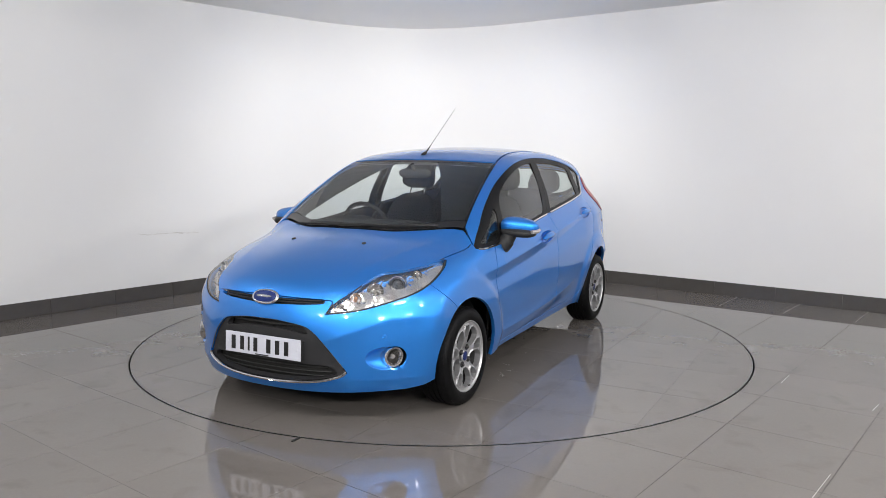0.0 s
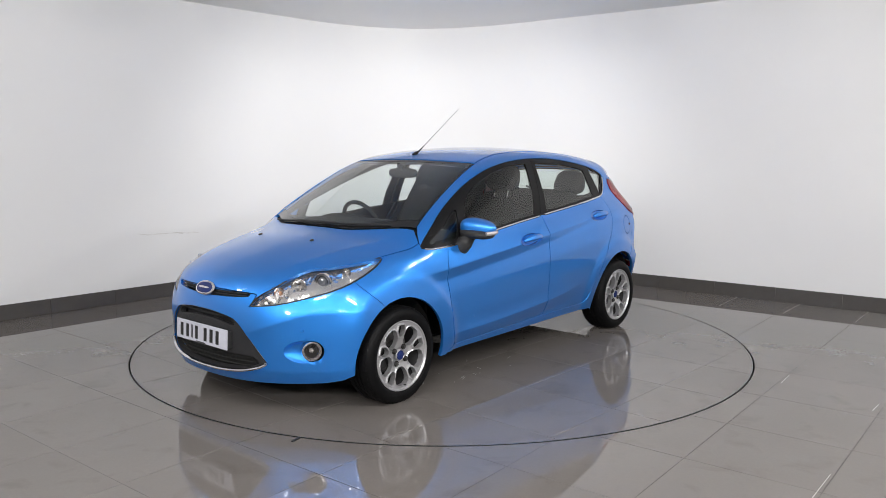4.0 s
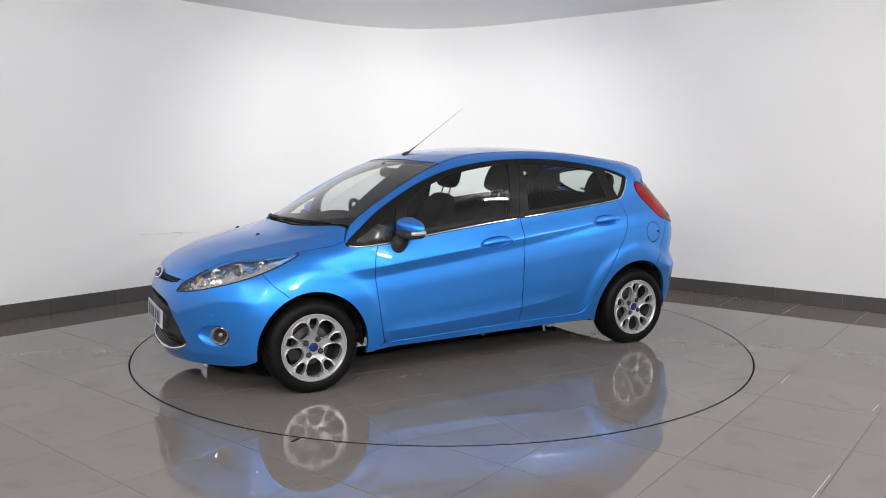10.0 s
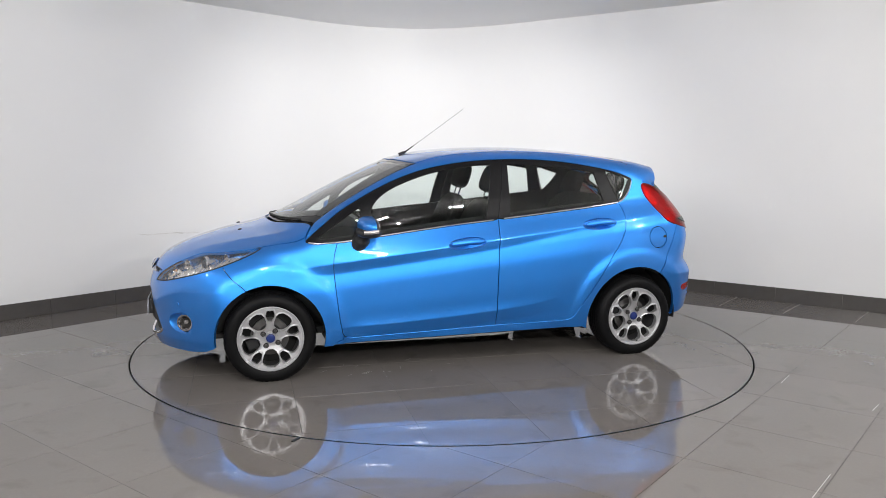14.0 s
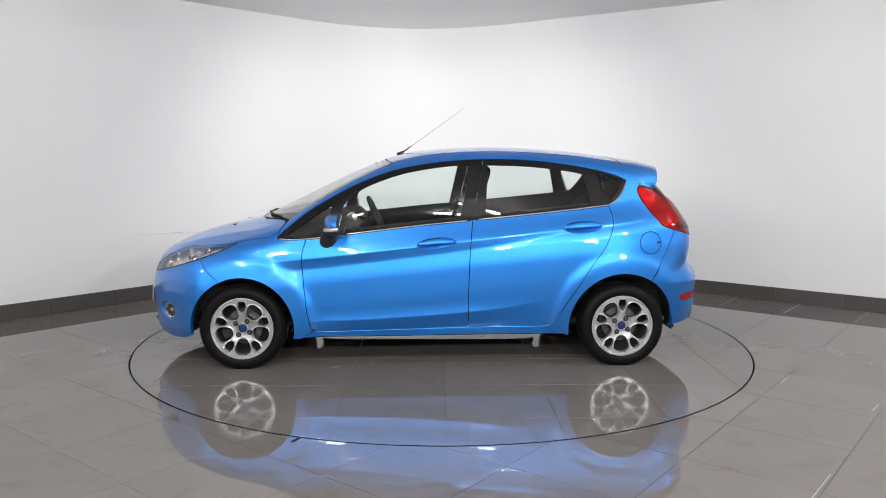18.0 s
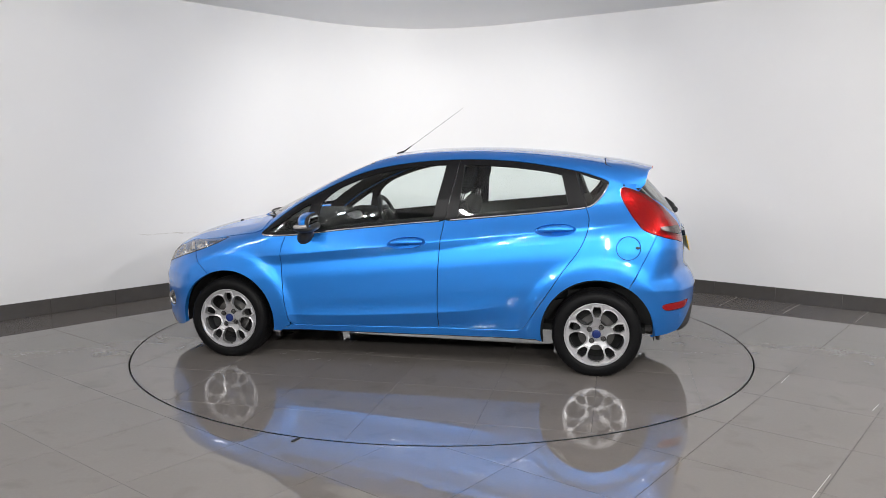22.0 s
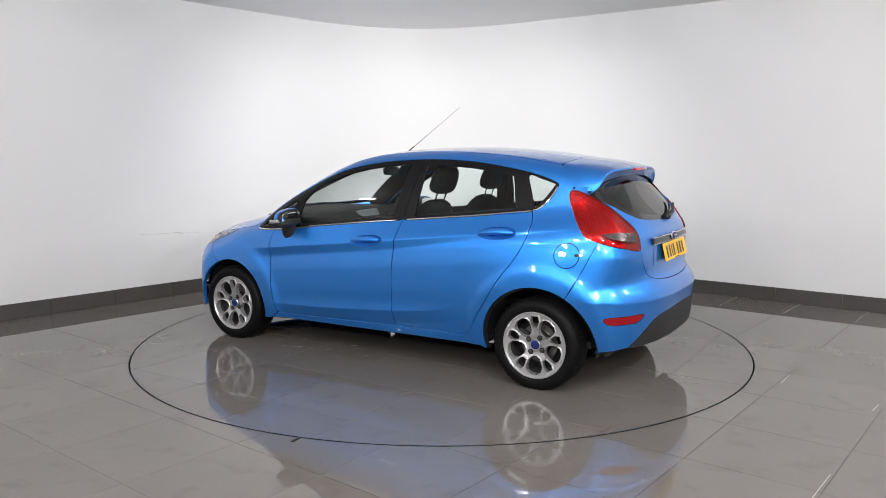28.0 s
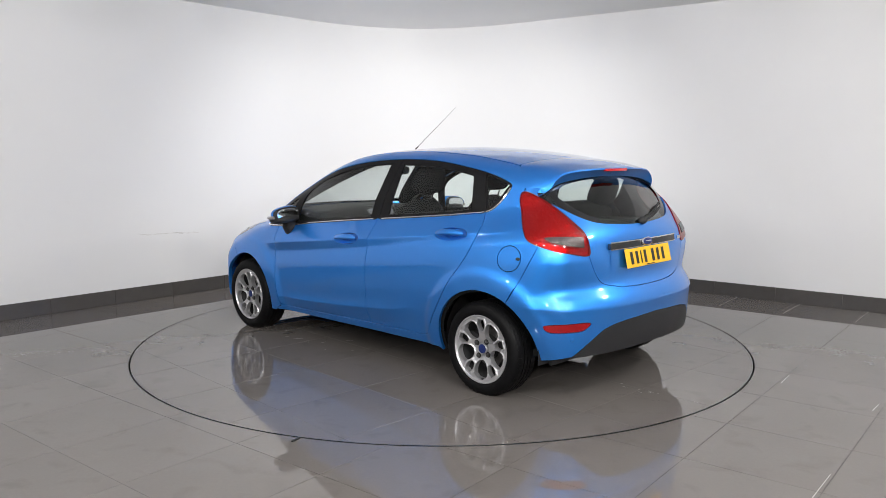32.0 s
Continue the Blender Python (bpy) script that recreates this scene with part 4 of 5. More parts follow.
for s in (-1, 1):
    sheet("body_side", BODY_SIDE, "side", PAINT, car, [FLAP] if s < 0 else [], lines=CREASES, step=0.019, side=s, flange=0.02)
    sheet("pillar_lining", BODY_SIDE, "side", TRIM, car, side=s, depth=0.03, flange=0, inset=-0.012, step=0.05)
    sheet("front_wing", FENDER, "side", PAINT, car, lines=CREASES, step=0.019, side=s, flange=0.02)
    door = sheet("front_door", DOOR_F, "side", PAINT, car, [handle_hole(0.017, 0.823, 4.5)], lines=CREASES, step=0.019, side=s, inset=0.0027)
    sheet("window_frame", FRAME_F, "side", PILLAR, door, [GLASS_T, GLASS_F], "satin black window frame", s, depth=0.003)
    sheet("quarterlight", GLASS_T, "side", GLASS, door, side=s, depth=0.007, inset=-0.006, flange=0.003, shape=fair_pane("side"))
    sheet("window_pane", GLASS_F, "side", GLASS, door, side=s, depth=0.007, inset=-0.006, flange=0.003, shape=fair_pane("side"))
    sheet("door_lining", DOOR_F, "side", TRIM, door, label="charcoal door lining", side=s, depth=0.07, step=0.05, inset=-0.03)
    door_r = sheet("rear_door", DOOR_R, "side", PAINT, car, [handle_hole(0.974, 0.924, 3)], lines=CREASES, step=0.019, side=s, inset=0.0027)
    sheet("window_frame", FRAME_R, "side", PILLAR, door_r, [GLASS_R], "satin black window frame", s, depth=0.003)
    sheet("window_pane", GLASS_R, "side", GLASS, door_r, side=s, depth=0.007, inset=-0.006, flange=0.003, shape=fair_pane("side"))
    sheet("door_lining", DOOR_R, "side", TRIM, door_r, label="charcoal door lining", side=s, depth=0.07, step=0.05, inset=-0.03)
    q = sheet("rear_quarterlight", FRAME_Q, "side", PILLAR, car, [GLASS_Q], "small rear side window in a black frame", s, depth=0.003)
    sheet("window_pane", GLASS_Q, "side", GLASS, q, side=s, depth=0.007, inset=-0.006, flange=0.003, shape=fair_pane("side"))

# front
GRILLE = both(spline([(0, 0.218), (-9, 0.222), (-18.0, 0.236), (-24, 0.26), (-27.2, 0.286), (-26.6, 0.312), (-21.0, 0.437), (-17.5, 0.5), (-14, 0.53), (-6, 0.549), (0, 0.551)]))
SLOT = both(spline([(0, 0.628), (-7, 0.632), (-19, 0.641), (-20.6, 0.654), (-19.5, 0.661), (-7, 0.661), (0, 0.66)]))
LIP = spline([(-23.2, 0.656), (-19.2, 0.662), (-9.5, 0.666), (0, 0.668)])
FOG = [(-41.3 + 3.72 * math.cos(a), 0.366 + 0.0565 * math.sin(a)) for a in np.linspace(0, 2 * math.pi, 28, endpoint=False)]
FOG_R = [(-q[0], q[1]) for q in FOG]
bump_arch = side_to_end(arc(-WHEEL_X, ARCH_F, a_gap, 188, 16))
bumper_half = np.vstack([[(0, 0.174), (-15, 0.175), (-30, 0.177), (-45, 0.184), (-51, 0.2)], bump_arch[::-1], BUMP_GAP[::-1][1:], LAMP_LOWER[16:], [(-22.2, 0.62)], LIP])


def fog_dip(q):
    """The shallow bowl round each fog lamp."""
    r = ((np.abs(q[:, 0]) - 39.3) / 6.4) ** 2 + ((q[:, 1] - 0.363) / 0.06) ** 2
    return 0.034 * np.clip(1 - r, 0, 1) ** 0.6 * np.clip((46 - np.abs(q[:, 0])) / 9, 0, 1)


CHIN = [[(a, z) for a in np.arange(-56, 56.1, 1.3)] for z in (0.262, 0.25, 0.24)]
BOWLS = [[(sg * (39.3 + k * 6.4 * math.cos(a)), 0.363 + k * 0.06 * math.sin(a)) for a in np.linspace(0, 2 * math.pi, 40)] for sg in (-1, 1) for k in (1.04, 0.99, 0.93, 0.85, 0.75)]
BROWS = []
for sg in (-1, 1):
    for dz in (0.014, 0.004, -0.006, -0.016):
        z, angles = np.full(27, 0.5), np.linspace(-50, -17, 27)
        for _ in range(4):
            z = brow(np.abs(on_end(np.stack([angles, z], 1))[:, 1]))
        BROWS.append([(-sg * a, h + dz) for a, h in zip(angles, z)])
sheet("front_bumper", both(bumper_half), "front", PAINT, car, [GRILLE, SLOT, FOG, FOG_R], flange=0.025, lines=BOWLS + CHIN + BROWS, step=0.022, shape=dented("front", fog_dip))
hood_half = np.vstack([end_to_top(LIP[::-1]), end_to_top(LAMP_UPPER[7:]), HOOD_SIDE, [(-1.0, -0.725)], SCREEN_BASE[1:]])
sheet("bonnet", both(hood_half), "top", PAINT, car, flange=0.02)
screen_half = np.vstack([SCREEN_BASE[::-1] + (0.02, 0.0), SCREEN_SIDE, SCREEN_TOP[1:]])
screen_in = np.vstack([SCREEN_BASE[::-1] + (0.075, 0.012), SCREEN_SIDE[3:] + (0.0, 0.014), SCREEN_TOP[1:] + (-0.035, 0.02)])
screen_in[0, 1] = screen_in[-1, 1] = 0
sheet("windscreen_border", both(screen_half), "top", GLOSS_BLACK, car, [both(screen_in)], "black printed edge of the windscreen", flange=0.004, depth=0.004)
sheet("windscreen", both(screen_in), "top", SCREEN_GLASS, car, flange=0.004, depth=0.004, inset=-0.003, shape=fair_pane("top"))
roof_half = np.vstack([SCREEN_TOP[::-1], ROOF_EDGE[1:], [(1.275, -0.44), (1.28, -0.2), (1.28, 0)]])
sheet("roof", both(roof_half), "top", PAINT, car, flange=0.015, inset=0.0045)
sheet("headlining", both(roof_half), "top", LINING, car, flange=0, depth=0.035, step=0.06)

# rear
refl_pts = spline([(-50.0, 0.462), (-43.8, 0.474), (-34.8, 0.477), (-36.8, 0.437), (-41.5, 0.427), (-48.0, 0.425)], True, 4)
DIFF_TOP = spline([(-40.6, 0.282), (-37.5, 0.326), (-33, 0.385), (-28.0, 0.436), (-19.0, 0.462), (0, 0.474)])
rear_arch_end = side_to_end(arc(WHEEL_X, ARCH_R, 58, -3, 18), 1)
rear_half = np.vstack([DIFF_TOP[::-1], [(-46, 0.264), (-51.5, 0.249)], rear_arch_end[::-1], side_to_end(REAR_GAP, 1)[::-1][1:], TAIL[48:68][::-1], GATE_GAP])
mirror_refl = refl_pts * (-1, 1)
LEDGES = [[(a, z) for a in np.arange(-62, 62.1, 1.3)] for z in (0.562, 0.552, 0.542)]
sheet("rear_bumper", both(rear_half), "rear", PAINT, car, [refl_pts, mirror_refl], flange=0.02, lines=LEDGES)
diff_half = np.vstack([[(0, 0.287), (-20, 0.286), (-33, 0.282), (-40.0, 0.277)], DIFF_TOP])
sheet("bumper_insert", both(diff_half), "rear", DIFFUSE_GREY, car, label="dark grey grained plastic bumper insert", flange=0.02)
RGLASS = both(spline([(0, 0.992), (-12, 0.997), (-27.4, 1.015), (-35.6, 1.05), (-43.0, 1.1), (-50.0, 1.148), (-52.3, 1.178), (-51.0, 1.205), (-44, 1.245), (-34, 1.264), (-19.4, 1.272), (0, 1.275)]))
gate_half = np.vstack([GATE_GAP[::-1], TAIL[:48][::-1], [(-57, 1.215), (-50, 1.262), (-35, 1.29), (0, 1.3)]])
sheet("tailgate", both(gate_half), "rear", PAINT, car, [RGLASS], flange=0.02)
sheet("rear_window", RGLASS, "rear", REAR_GLASS, car, depth=0.004, inset=-0.004, flange=0.004, shape=fair_pane("rear"))
sheet("rear_window_border", RGLASS, "rear", GLOSS_BLACK, car, [both(spline([(0, 1.01), (-12, 1.015), (-26, 1.034), (-33.6, 1.068), (-40.0, 1.115), (-44.5, 1.165), (-43.5, 1.2), (-39, 1.228), (-30, 1.246), (-19.4, 1.254), (0, 1.256)]))], "black printed edge of the rear window", depth=0.007, inset=-0.004, flange=0)
for s in (-1, 1):
    lamp = sheet("tail_lamp", TAIL, "rear", RED_GLASS, car, label="red tail lamp with a clear reversing lens", side=s, depth=-0.006, flange=0.003)
    sheet("lamp_rim", TAIL, "rear", RED_DEEP, lamp, [shrunk(even(TAIL * (DEG, 1), 0.01), 0.006) / (DEG, 1)], side=s, depth=-0.004, flange=0.03, step=0.012)
    sheet("lamp_facets", TAIL, "rear", RED_SILVER, lamp, label="silvered facets behind the red lens", side=s, depth=0.014, flange=0, inset=-0.004, step=0.01, auto="flat",
          shape=lambda P, N, q: (P + N * (0.004 * np.cos((q[:, :1] + 46) * 0.28) * np.cos((q[:, 1:] - 1.03) * 28) + 0.0013 * np.random.default_rng(4).uniform(-1, 1, (len(q), 1))), N))
    dots = []
    for col, (a0, a1, z0, z1) in enumerate(((-55.5, -53.0, 1.13, 0.97), (-51.5, -48.0, 1.11, 0.975), (-47.0, -43.5, 1.06, 0.98))):
        for k in range(8):
            P = on_end([(a0 + (a1 - a0) * k / 7, z0 + (z1 - z0) * k / 7)], 1, 0.002)[0]
            dots.append(moved(blob(0.004, 0.004, 0.004, 2, 8, 6), Matrix.Translation(Vector(P))))
    bm = joined(*dots)
    if s > 0:
        for v in bm.verts:
            v.co.y = -v.co.y
        bmesh.ops.reverse_faces(bm, faces=bm.faces[:])
    tagged(part("lamp_dots", bm, RED_SILVER, lamp), kind="stuff")
    sheet("reflector", refl_pts, "rear", RED_DEEP, car, label="red bumper reflector", side=s, depth=0.003)


# ---- parts set on the form ----
def seat_on(way, q, out=0.0, level=True):
    """The pose of a part on the skin: its -y looks outwards, its z upwards."""
    P = WAYS[way][1](np.array([q], float), 0.0)
    N = skin_normal(P)[0]
    y = -Vector(N)
    z = (Vector((0, 0, 1)) - y * y.z).normalized()
    x = y.cross(z)
    return Matrix.Translation(Vector(P[0]) + Vector(N) * out) @ Matrix((x, y, z)).transposed().to_4x4()


def flipped(bm):
    """The bmesh mirrored to the car's other side."""
    for v in bm.verts:
        v.co.y = -v.co.y
    bmesh.ops.reverse_faces(bm, faces=bm.faces[:])
    return bm


def cut_plate(outline, holes, step, height, wall):
    """A plate in the xz plane with holes; -y is its face, height(x, z) its relief, wall the depth of its edges."""
    edge = even(np.asarray(outline, float), step)
    rims = [even(np.asarray(h, float), step) for h in holes]
    lo, hi = edge.min(0), edge.max(0)
    gx, gy = np.meshgrid(np.arange(lo[0], hi[0], step), np.arange(lo[1], hi[1], step))
    grid = np.stack([gx.ravel(), gy.ravel()], 1)
    keep = inside(edge, grid)
    for h in rims:
        keep &= ~inside(h, grid)
    border = np.vstack([edge, *rims])
    grid = grid[keep]
    if len(grid):
        near = np.min(np.hypot(grid[:, None, 0] - border[None, :, 0], grid[:, None, 1] - border[None, :, 1]), axis=1)
        grid = grid[near > step * 0.5]
    edges, at = [], 0
    for loop in (edge, *rims):
        edges += [(at + i, at + (i + 1) % len(loop)) for i in range(len(loop))]
        at += len(loop)
    v2, _, faces, *_ = geometry.delaunay_2d_cdt([Vector(v) for v in np.vstack([border, grid])], edges, [], 0, 1e-6)
    v2 = np.array([tuple(v) for v in v2])
    f = np.array([tuple(t) for t in faces])
    mid = v2[f].mean(1)
    ok = inside(edge, mid)
    for h in rims:
        ok &= ~inside(h, mid)
    bm = bmesh.new()
    vs = [bm.verts.new((a, height(a, b), b)) for a, b in v2]
    for t in f[ok]:
        bm.faces.new([vs[i] for i in t])
    bmesh.ops.delete(bm, geom=[v for v in bm.verts if not v.link_faces], context="VERTS")
    bm.normal_update()
    for fc in bm.faces:
        if fc.normal.y > 0:
            fc.normal_flip()
    rim = [e for e in bm.edges if len(e.link_faces) == 1]
    ext = bmesh.ops.extrude_edge_only(bm, edges=rim)["geom"]
    for v in ext:
        if isinstance(v, bmesh.types.BMVert):
            v.co.y += wall
    bmesh.ops.recalc_face_normals(bm, faces=bm.faces[:])
    return bm


def polar(pts):
    return [(r * math.cos(radians(a)), r * math.sin(radians(a))) for r, a in pts]


# wheels
RIM_R, TYRE_R = 0.2, 0.28


def tyre_bm():
    w = 0.0975
    prof = [(RIM_R - 0.004, -w + 0.012), (RIM_R + 0.006, -w + 0.001), (RIM_R + 0.02, -w - 0.004), (RIM_R + 0.038, -w - 0.005), (RIM_R + 0.055, -w), (TYRE_R - 0.013, -w + 0.01), (TYRE_R - 0.004, -w + 0.024)]
    tread = []
    for c in (-0.045, -0.015, 0.015, 0.045):
        tread += [(TYRE_R, c - 0.0125), (TYRE_R, c + 0.0105), (TYRE_R - 0.007, c + 0.011), (TYRE_R - 0.007, c + 0.017)]
    right = [(r, -h) for r, h in prof[::-1]]
    return revolve(prof + tread[:-2] + right, 72)


def tread_blocks():
    """Cross grooves between the ribs as short dark-sided blocks on the shoulders."""
    bms = []
    for side in (-1, 1):
        for k in range(54):
            a = 2 * math.pi * k / 54
            bms.append(moved(box(-0.0095, 0.0095, -0.011, 0.011, -0.004, 0.0004), Matrix.Rotation(a, 4, "Y") @ Matrix.Translation((0, side * 0.07, TYRE_R - 0.0028)) @ Matrix.Rotation(side * -0.32, 4, "X") @ Matrix.Rotation(0.3 * side, 4, "Z")))
    return joined(*bms)


def dish(a, b):
    """The wheel face falls gently from the hub to the rim."""
    r = math.hypot(a, b)
    return -0.064 - 0.016 * min(1, r / 0.1) ** 2 - 0.01 * max(0, (r - 0.1) / 0.09) + (0.0 if r > 0.045 else 0.004)


def rim_face():
    """Five spokes that fork round a six-sided eye; a raised bead runs round every opening."""
    big, small = [], []
    for k in range(5):
        c = 54 + 72 * k
        half = [(0.069, 9), (0.074, 15.5), (0.09, 22), (0.112, 23), (0.142, 21.5), (0.164, 17), (0.175, 9)]
        big.append(polar([(r, c - a) for r, a in half] + [(0.1765, c)] + [(r, c + a) for r, a in half[::-1]]))
        c = 90 + 72 * k
        half = [(0.107, 5.5), (0.128, 10.4), (0.15, 10.8), (0.177, 6.5)]
        small.append(polar([(r, c - a) for r, a in half] + [(r, c + a) for r, a in half[::-1]]))
    rims = np.vstack([even(np.array(h), 0.002) for h in small])
    rims_big = np.vstack([even(np.array(h), 0.002) for h in big])
    outer = polar([(0.194, a) for a in range(0, 360, 3)])

    def relief(a, b):
        d = np.sqrt(np.min((rims[:, 0] - a) ** 2 + (rims[:, 1] - b) ** 2))
        e = np.sqrt(np.min((rims_big[:, 0] - a) ** 2 + (rims_big[:, 1] - b) ** 2))
        bead = max(min(1, max(0, (0.0095 - d) / 0.003)), 0.7 * min(1, max(0, (0.006 - e) / 0.003)))
        return dish(a, b) + 0.0035 - 0.0075 * bead

    bm = cut_plate(outer, big + small, 0.0036, relief, 0.034)
    sharp = [e for e in bm.edges if len(e.link_faces) == 2 and e.calc_face_angle(0) > 1.2]
    bmesh.ops.bevel(bm, geom=sharp, offset=0.0015, segments=1, affect="EDGES", clamp_overlap=True)
    return bm


def make_wheel(x, s):
    # inner barrel behind the spokes, much darker than their alloy
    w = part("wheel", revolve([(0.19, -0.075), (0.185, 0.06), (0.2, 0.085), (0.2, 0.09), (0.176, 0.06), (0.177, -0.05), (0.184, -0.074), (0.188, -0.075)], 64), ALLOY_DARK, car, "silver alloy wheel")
    part("rim_lip", revolve([(0.188, -0.084), (0.194, -0.088), (0.1985, -0.096), (0.2025, -0.0955), (0.2035, -0.088), (0.196, -0.08), (0.188, -0.07), (0.186, -0.074), (0.188, -0.084)], 64), ALLOY, w)
    part("hub_carrier", revolve([(0.0, -0.03), (0.07, -0.03), (0.09, 0.03), (0.16, 0.05), (0.178, 0.055)], 40), BLACK, w)
    t = part("tyre", tyre_bm(), RUBBER, w, "black road tyre")
    tagged(part("tread", tread_blocks(), RUBBER, t, smooth=False), kind="stuff")
    part("spokes", rim_face(), ALLOY, w, "five forked silver spokes")
    cap = part("centre_cap", moved(revolve([(0.0, -0.008), (0.018, -0.0075), (0.026, -0.005), (0.028, 0.0), (0.028, 0.01)], 28), Matrix.Translation((0, -0.074, 0))), BADGE_BLUE, w, "dark blue centre cap")
    part("cap_ring", moved(revolve([(0.0275, -0.003), (0.03, -0.005), (0.0325, -0.002), (0.0325, 0.008)], 28), Matrix.Translation((0, -0.073, 0))), ALLOY, w)
    for k in range(4):
        a = radians(57 + 90 * k)
        part("wheel_nut", moved(revolve([(0, -0.012), (0.006, -0.012), (0.0085, -0.009), (0.0085, 0.0), (0.013, 0.0), (0.013, 0.003)], 12), Matrix.Translation((0.053 * math.cos(a), -0.0745, 0.053 * math.sin(a)))), STEEL, w)
        part("nut_well", moved(revolve([(0.0125, -0.0025), (0.0155, -0.0035), (0.017, 0.002)], 16), Matrix.Translation((0.053 * math.cos(a), -0.0735, 0.053 * math.sin(a)))), BLACK, w)
    part("brake_disc", revolve([(0.05, -0.03), (0.06, -0.012), (0.07, -0.01), (0.118, -0.01), (0.118, 0.008), (0.05, 0.008)], 40), STEEL, w, "grey steel brake disc")
    part("brake_caliper", moved(box(-0.035, 0.035, -0.032, 0.03, 0.075, 0.15, 0.01), Matrix.Rotation(radians(-110 if x < 0 else -70), 4, "Y")), PLASTIC, w)
    part("valve", moved(tube([(0, 0, 0), (0, -0.02, 0.006)], 0.004, 8), Matrix.Translation((0.02, -0.08, -0.178))), BLACK, w)
    m = pose(x, -0.745, 0.272) if s < 0 else pose(x, 0.745, 0.272, 0, 0, 180)
    w.matrix_basis = m
    for v in t.data.vertices:
        v.co.z = max(v.co.z, -0.2715)
    return w


for wx in (-WHEEL_X, WHEEL_X):
    for s in (-1, 1):
        make_wheel(wx, s)

# wheel housings and underbody
for wx, r in ((-WHEEL_X, ARCH_F + 0.008), (WHEEL_X, ARCH_R + 0.008)):
    for s in (-1, 1):
        bm = bmesh.new()
        rows = []
        for a in np.radians(np.linspace(-7, 187, 29)):
            rows.append([bm.verts.new((wx + k * math.cos(a), s * y, WHEEL_Z + k * math.sin(a))) for k, y in ((r, 0.755), (r, 0.56), (0.05, 0.56))])
        for a, b in zip(rows, rows[1:]):
            for i in range(2):
                bm.faces.new((a[i], a[i + 1], b[i + 1], b[i]))
        part("wheel_housing", bm, BLACK, car, "black wheel arch liner")
under = joined(box(-1.6, -0.8, -0.6, 0.6, 0.235, 0.27, 0.015), box(0.8, 1.6, -0.62, 0.62, 0.255, 0.29, 0.015), box(-1.86, 1.72, -0.5, 0.5, 0.25, 0.28, 0.015), box(-0.86, 0.84, -0.77, 0.77, 0.255, 0.285, 0.012))
part("underbody", under, UNDERSEAL, car, "grey sealed underside panels")
for wx, r in ((-WHEEL_X, ARCH_F), (WHEEL_X, ARCH_R)):
    for d in (-1, 1):
        x = wx + d * (r + 0.035)
        half = 0.68
        part("splash_panel", box(x - 0.012, x + 0.012, -half, half, 0.22, 0.5, 0.004), BLACK, car)
part("exhaust_silencer", moved(blob(0.16, 0.26, 0.07, 4), Matrix.Translation((1.45, 0.1, 0.27))), BLACK, car)
part("engine_bay", box(-1.8, -1.0, -0.52, 0.52, 0.24, 0.6, 0.04), BLACK, car)
part("floor_pan", box(-0.95, 1.55, -0.7, 0.7, 0.26, 0.3), TRIM, car)
part("luggage_floor", box(1.0, 1.7, -0.5, 0.5, 0.6, 0.63), TRIM, car)

# radiator opening, plate and badge
sheet("grille_backing", GRILLE, "front", BLACK, car, depth=0.06, inset=-0.01, flange=0)
UPPER = both(spline([(0, 0.508), (-7, 0.505), (-14.2, 0.486), (-15.6, 0.492), (-14.6, 0.515), (-12.5, 0.529), (-6, 0.542), (0, 0.544)], n=5))
LOWER = both(spline([(0, 0.233), (-9, 0.236), (-18, 0.25), (-23.5, 0.275), (-24.2, 0.292), (-21.5, 0.322), (-10, 0.33), (0, 0.331)], n=5))
surround = sheet("grille_surround", GRILLE, "front", DIFFUSE_GREY, car, [UPPER, LOWER], "matt dark grey grille surround", depth=0.014, flange=0.03, inset=0.0)
for z, a in ((0.524, 13),):
    part("grille_bar", tube([Vector(p) for p in on_end([(t, z) for t in np.linspace(-a, a, 25)], -1, 0.03)], 0.007, 8, 0.8), BLACK, surround)
for z, a in ((0.262, 20), (0.285, 22.5), (0.308, 21.5)):
    part("grille_bar", tube([Vector(p) for p in on_end([(t, z) for t in np.linspace(-a, a, 25)], -1, 0.04)], 0.0045, 8, 0.8), BLACK, surround)
low_edge = spline([(-26.9, 0.3), (-26.6, 0.284), (-24, 0.264), (-18.0, 0.24), (-9, 0.226), (0, 0.222)])
low_edge = np.vstack([low_edge, low_edge[::-1][1:] * (-1, 1)])
part("chrome_strip", tube([Vector(p) for p in on_end(low_edge, -1, 0.001)], 0.009, 8), CHROME, surround, "chrome strip along the grille's lower edge")
top_edge = spline([(-26.4, 0.318), (-21.0, 0.441), (-17.5, 0.504), (-14, 0.534), (-6, 0.551), (0, 0.553)])
top_edge = np.vstack([top_edge, top_edge[::-1][1:] * (-1, 1)])
part("edge_bead", tube([Vector(p) for p in on_end(top_edge, -1, 0.004)], 0.003, 6), SATIN, surround)
sheet("slot_backing", SLOT, "front", BLACK, car, depth=0.035, inset=-0.01, flange=0)
for z in (0.638, 0.65):
    part("slot_bar", tube([Vector(p) for p in on_end([(t, z + 0.0002 * abs(t)) for t in np.linspace(-19.3, 19.3, 25)], -1, 0.014)], 0.0048, 8), PLASTIC, car, "black bar of the upper air slot")


